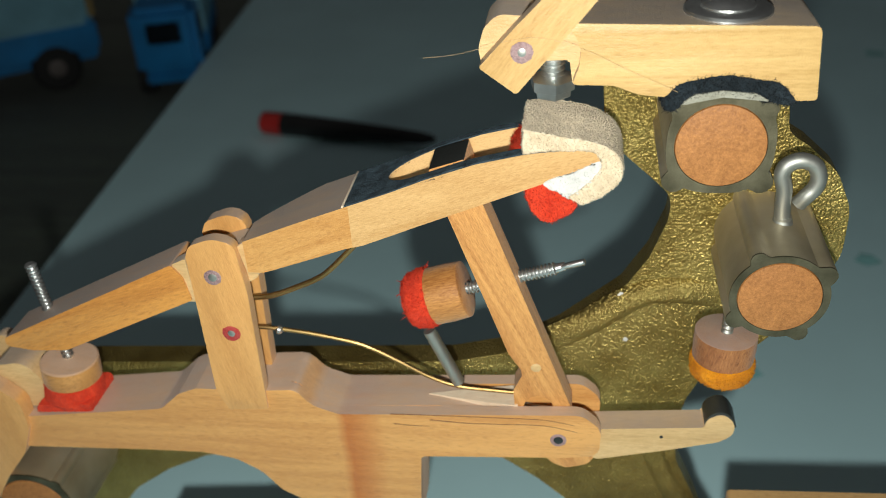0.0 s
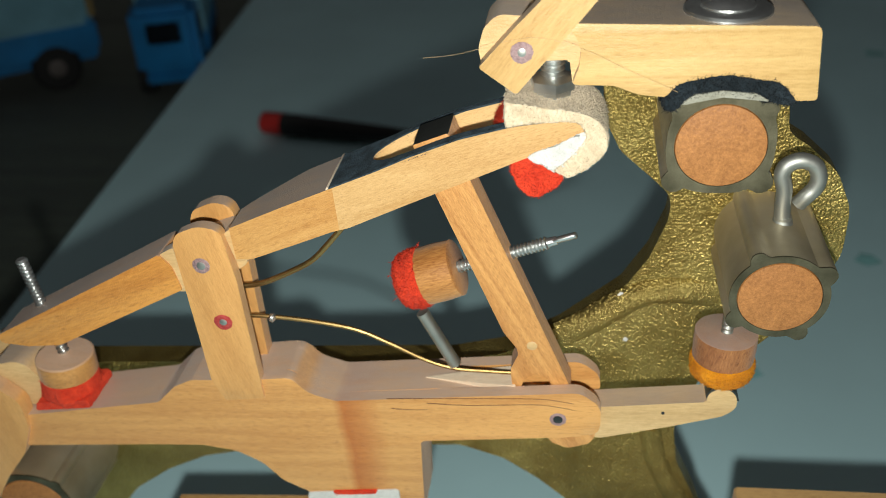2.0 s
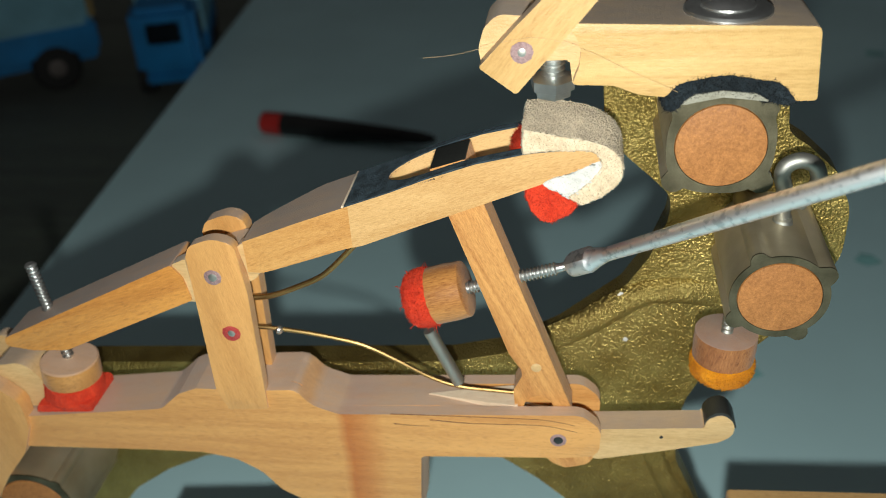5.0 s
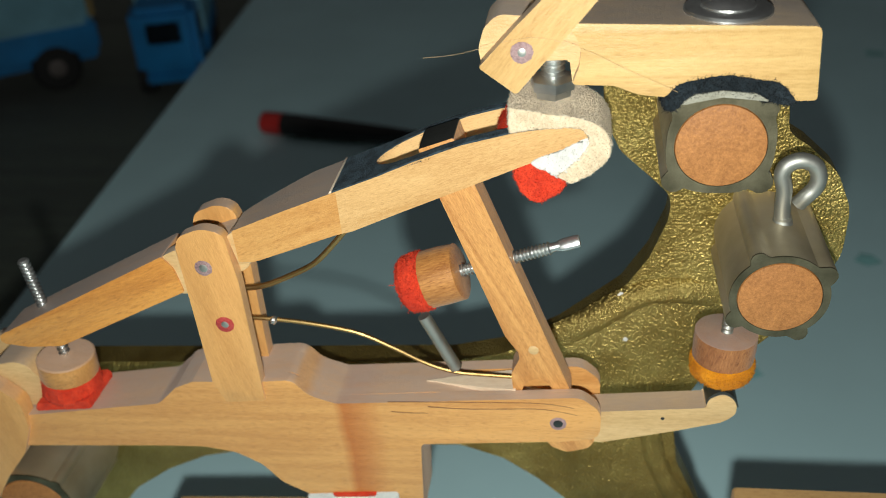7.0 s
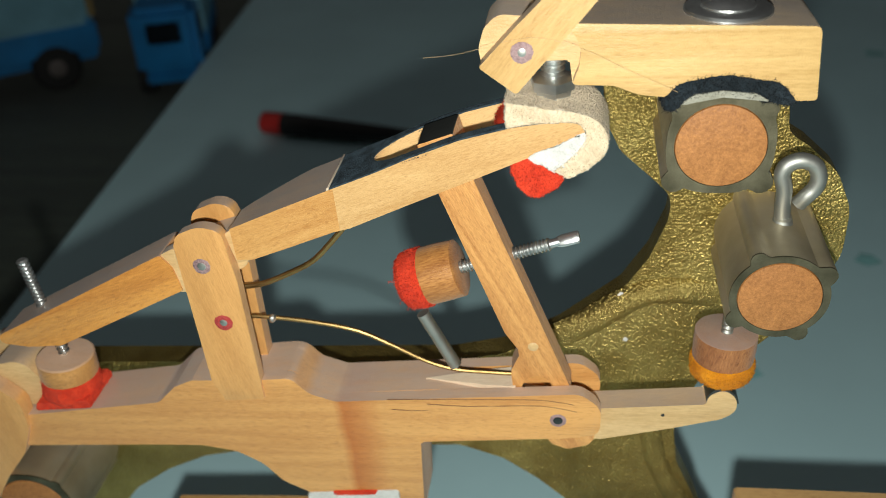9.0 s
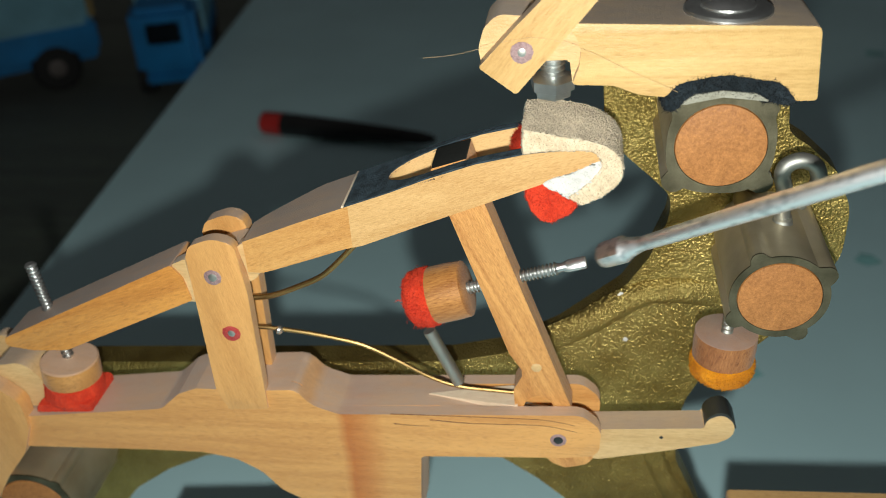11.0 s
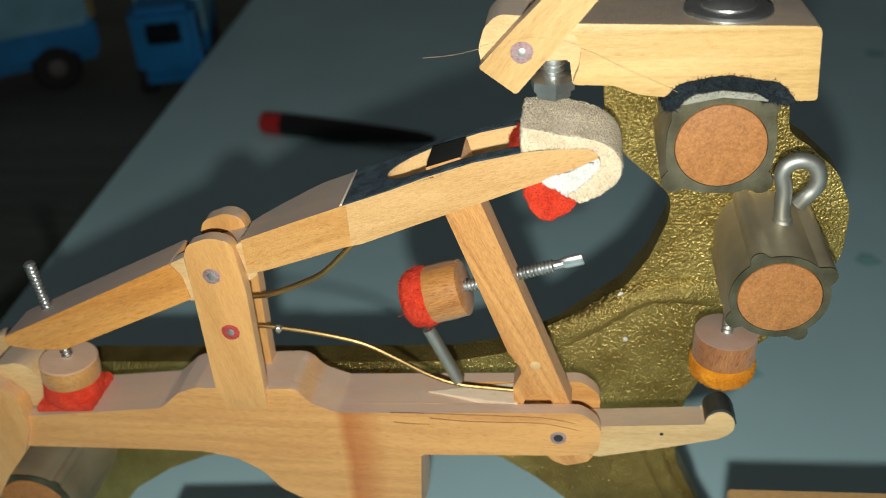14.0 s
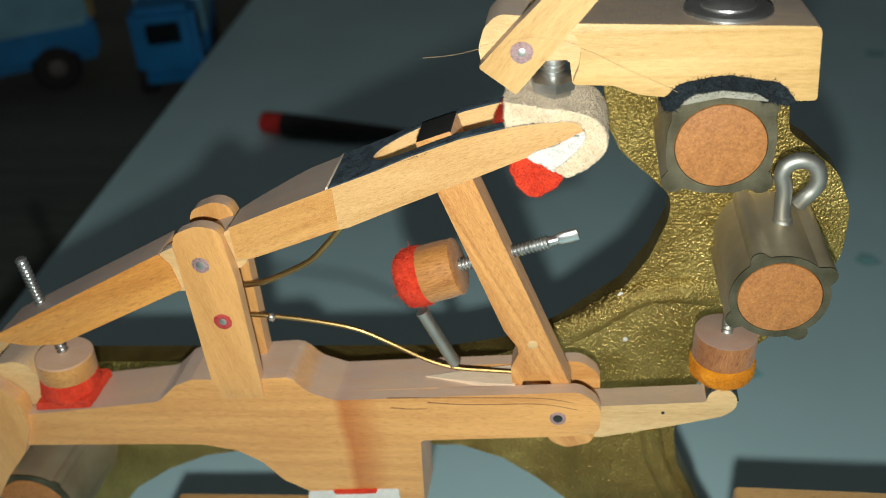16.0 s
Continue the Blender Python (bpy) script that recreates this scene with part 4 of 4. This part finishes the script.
def screwdriver():
    (x0, y0, z0), (x1, y1, z1) = [(16.0, 4.6, 104.8)][0], [(46.6, -16, 130.3)][0]
    a, b = Vector((x0, y0, z0)), Vector((x1, y1, z1))
    d = (b - a).normalized()
    t = thing("screwdriver", a / 1000, "long chromed steel regulating screwdriver with slotted tip", "screwdriver")
    tip = bmesh.new()
    lathe(tip, a - d * 1.4, a + d * 5.4, [(0, 1.35), (0.05, 1.65), (0.12, 1.72), (0.56, 1.78), (0.6, 1.6), (0.66, 1.42), (0.8, 1.2), (1, 0.95)], 24)
    x, y, _ = frame_of(d)
    for v in tip.verts:
        off = v.co - (a / 1000)
        along = off.dot(d) * 1000
        if along < 2.6:  # two flats milled on the sleeve
            side = off.dot(y) * 1000
            v.co -= y * (side - max(-1.25, min(1.25, side))) / 1000
    part("slotted_tip", tip, CHROME, t, "slotted steel sleeve tip with two flats")
    part("shaft", turned(a + d * 5.0, a + d * 150, [(0, 0.95), (0.02, 0.98), (0.06, 1.05), (0.14, 1.14), (0.5, 1.17), (1, 1.2)], 28), CHROME, t)
    return t, a, d


# ---- things lying behind ----
def marker():
    (ax, ay), (bx, by) = (-124.6, 269.1), (-43.2, 253.0)
    a, b = Vector((ax, ay, 5.4)), Vector((bx, by, 5.0))
    t = thing("marker_pen", a / 1000, "black marker pen with a red end lying on the table", "pen")
    cap = a.lerp(b, 0.13)
    part("end_plug", turned(a, cap, [(0, 3.9), (0.1, 4.9), (1, 5.0)], 24), REDPLASTIC, t)
    part("barrel", turned(cap, b, [(0, 5.0), (0.3, 4.6), (0.7, 3.6), (0.92, 2.6), (1, 1.4)], 24), BLACK, t)


def truck(x, y, turn, label, k=1.85, axles=(-42, -14, 46)):
    """A toy lorry, k times its pattern: cab, box body, chassis and wheels."""
    t = thing("toy_truck", (0, 0, 0), label, "toy truck", "toy trucks on the desk")

    def block(a, b, c, d, e, f, edge):
        return box(a * k, b * k, c * k, d * k, e * k, f * k, edge * k)

    part("chassis", block(-62, 62, -17, 17, -8, -2, 1.5), BLUE, t)
    part("body", block(-62, 22, -22, 22, -2, 48, 3), GREY, t, "pale blue-grey box body")
    part("side_panel", block(-63, 23, -23, 23, -3, 12, 2), BLUE, t)
    part("rear_panel", block(-64, -61, -12, 21, 12, 42, 1), TAN, t, "dull tan rear panel")
    cab = part("cab", block(28, 64, -21, 21, -3, 42, 5), BLUE, t, "blue cab")
    part("windscreen", block(62.5, 65, -11, 11, 19, 33, 1), GLASS, cab)
    part("side_window", block(38, 56, -21.6, -20.4, 16, 32, 1), GLASS, cab)
    part("side_window", block(38, 56, 20.4, 21.6, 16, 32, 1), GLASS, cab)
    for wx in axles:
        for s in (-k, k):
            w = part("wheel", turned((wx * k, s * 13, -7 * k), (wx * k, s * 23.5, -7 * k), [(0, 9 * k), (0.1, 10.8 * k), (0.85, 10.8 * k), (1, 9.4 * k)], 28), RUBBER, t)
            part("rim", turned((wx * k, s * 22, -7 * k), (wx * k, s * 24, -7 * k), [(0, 4.4 * k), (0.7, 4.2 * k), (1, 2.6 * k)], 20), RIM, w)
    t.matrix_basis = pose(x / 1000, y / 1000, -0.018 + 0.0178 * k, 0, 0, turn)
    return t


room()
action_bracket()
rails()
let_off()
hammer_flange()
hammer_shank()
drop_screw()
WIPPEN, LEVER, JACK = wippen()
wippen_flange()
KEY = key()
hair()
DRIVER, DRIVER_AT, DRIVER_WAY = screwdriver()
marker()
truck(-336, 357, 215, "blurred pale and blue toy lorry standing on the dark desk", 1.25, (-42, 46))
truck(-219, 404, 287, "blurred bright blue toy lorry cab on the dark desk", 0.84)


def motions():
    # seconds, wippen's lift, lever's and jack's turn on it, in degrees; the screw's turn about its axis
    rows = [
        (0, 0.00, 0.00, -0.00, 0),
        (0.2, 0.55, -0.05, 0.00, 0),
        (0.5, 1.46, -0.14, -0.06, 0),
        (1, 2.55, -0.41, -0.34, 0),
        (1.5, 2.50, -0.43, -0.19, 0),
        (2, 2.57, -0.44, -0.35, 0),
        (2.5, 2.93, -1.15, -2.02, 0),
        (2.6, 2.93, -1.10, -1.95, 0),
        (2.7, 2.75, -1.00, -1.60, 0),
        (2.8, 0.65, -0.20, -0.30, 0),
        (2.9, 0.05, 0.00, 0.00, 0),
        (3, 0.00, 0.00, 0.00, 0),
        (3.5, 0.00, 0.00, 0.00, 0),
        (4, 0.00, 0.00, 0.00, 0),
        (4.2, 0.00, 0.00, 0.00, 7),
        (5, 0.00, 0.00, -0.20, 33),
        (6.3, 0.02, 0.00, -0.30, 75),
        (6.5, 0.21, -0.10, -0.53, 75),
        (6.7, 1.02, -0.2, -0.57, 75),
        (6.8, 1.50, -0.25, -0.60, 75),
        (7, 2.05, -0.37, -0.65, 75),
        (7.5, 2.47, -0.32, -0.65, 75),
        (8, 2.57, -0.47, -0.75, 75),
        (8.5, 2.50, -0.25, -0.98, 75),
        (9, 2.44, -0.29, -0.94, 75),
        (9.3, 2.44, -0.29, -0.94, 75),
        (9.9, 0.05, 0.00, -0.40, 75),
        (11.3, 0.00, 0.00, -0.35, 75),
        (11.5, 0.01, -0.01, -0.34, 75),
        (12, 0.32, -0.26, -0.40, 88),
        (12.5, -0.08, 0.03, 0.36, 101),
        (13, 0.27, 0.14, 0.86, 115),
        (13.5, -0.04, 0.09, 0.26, 120),
        (14, 0.28, -0.19, 0.20, 120),
        (14.2, 1.40, -0.20, 0.15, 120),
        (14.3, 2.2, -0.22, 0.12, 120),
        (14.5, 2.43, -0.26, 0.07, 120),
        (15, 2.48, -0.37, -0.06, 120),
        (15.5, 2.49, -0.40, -0.09, 120),
        (16, 2.68, -0.62, -0.92, 120),
    ]
    wip, lev, jck, key_rows, screws = [], [], [], [], {p: [] for p in SCREW_PARTS}
    fulcrum = pose(*(0.0703, 0, 0.0146))
    for s, w, l, j, turn in rows:
        wip.append((s, pose(PIVOT[0] / 1000, 0, PIVOT[1] / 1000, 0, -w, 0)))
        lev.append((s, Matrix.Translation(LEVER.location) @ pose(0, 0, 0, 0, -l, 0)))
        jck.append((s, Matrix.Translation(JACK.location) @ pose(0, 0, 0, 0, -j, 0)))
        key_rows.append((s, fulcrum @ pose(0, 0, 0, 0, 0.56 * w, 0) @ fulcrum.inverted() @ Matrix.Translation(KEY.location)))
        for p in SCREW_PARTS:
            screws[p].append((s, Matrix.Translation(p.location) @ Matrix.Rotation(radians(turn), 4, SCREW_AXIS)))
    walk(WIPPEN, wip)
    walk(LEVER, lev)
    walk(JACK, jck)
    walk(KEY, key_rows)
    for p in SCREW_PARTS:
        walk(p, screws[p])
    # the screwdriver: seconds, how far it is drawn back along itself, its shift across, its turn
    drive = [
        (0, 130.0, 0, 0, 0),
        (3.35, 130.0, 0, 0, 0),
        (3.5, 40.9, 0, -0.9, 0),
        (3.6, 32.3, 0, -1, 10),
        (3.7, 23.4, 0, 0, 15),
        (3.8, 11.5, 0, -0.3, 20),
        (3.9, 5.4, 0, -1.2, 25),
        (4, 6.1, 0, -0.2, 30),
        (4.1, 6.6, 0, 0, 40),
        (4.2, 5.5, 0, 0, 50),
        (4.7, 2.5, 0, 0, 75),
        (5.5, 1.8, 0, 0, 110),
        (5.7, 8.0, 0, 0, 110),
        (5.9, 45.0, 0, 0, 110),
        (6.1, 130.0, 0, 0, 110),
        (9.2, 130.0, 0, 0, 110),
        (10.5, 130.0, 0, 0, 110),
        (10.8, 40.0, 0, 0, 110),
        (11, 8.0, 0, 0, 110),
        (11.2, 5.2, 0, 0, 110),
        (11.3, 5.1, 0, 0.2, 112),
        (11.5, 5.7, 0, 0, 130),
        (12, 1.9, 0, -0.2, 150),
        (12.5, 1.7, 0, 0, 170),
        (13.1, 2.0, 0, 0, 200),
        (13.2, 15.0, 0, 1.2, 200),
        (13.3, 38.0, 0, 0.5, 200),
        (13.4, 90.0, 0, 0, 200),
        (13.5, 130.0, 0, 0, 200),
        (16, 130.0, 0, 0, 200),
    ]
    walk(DRIVER, [(s, Matrix.Translation((DRIVER_AT + DRIVER_WAY * back + Vector((dx, 0, dz))) / 1000) @ Matrix.Rotation(radians(turn), 4, DRIVER_WAY)) for s, back, dx, dz, turn in drive])


motions()
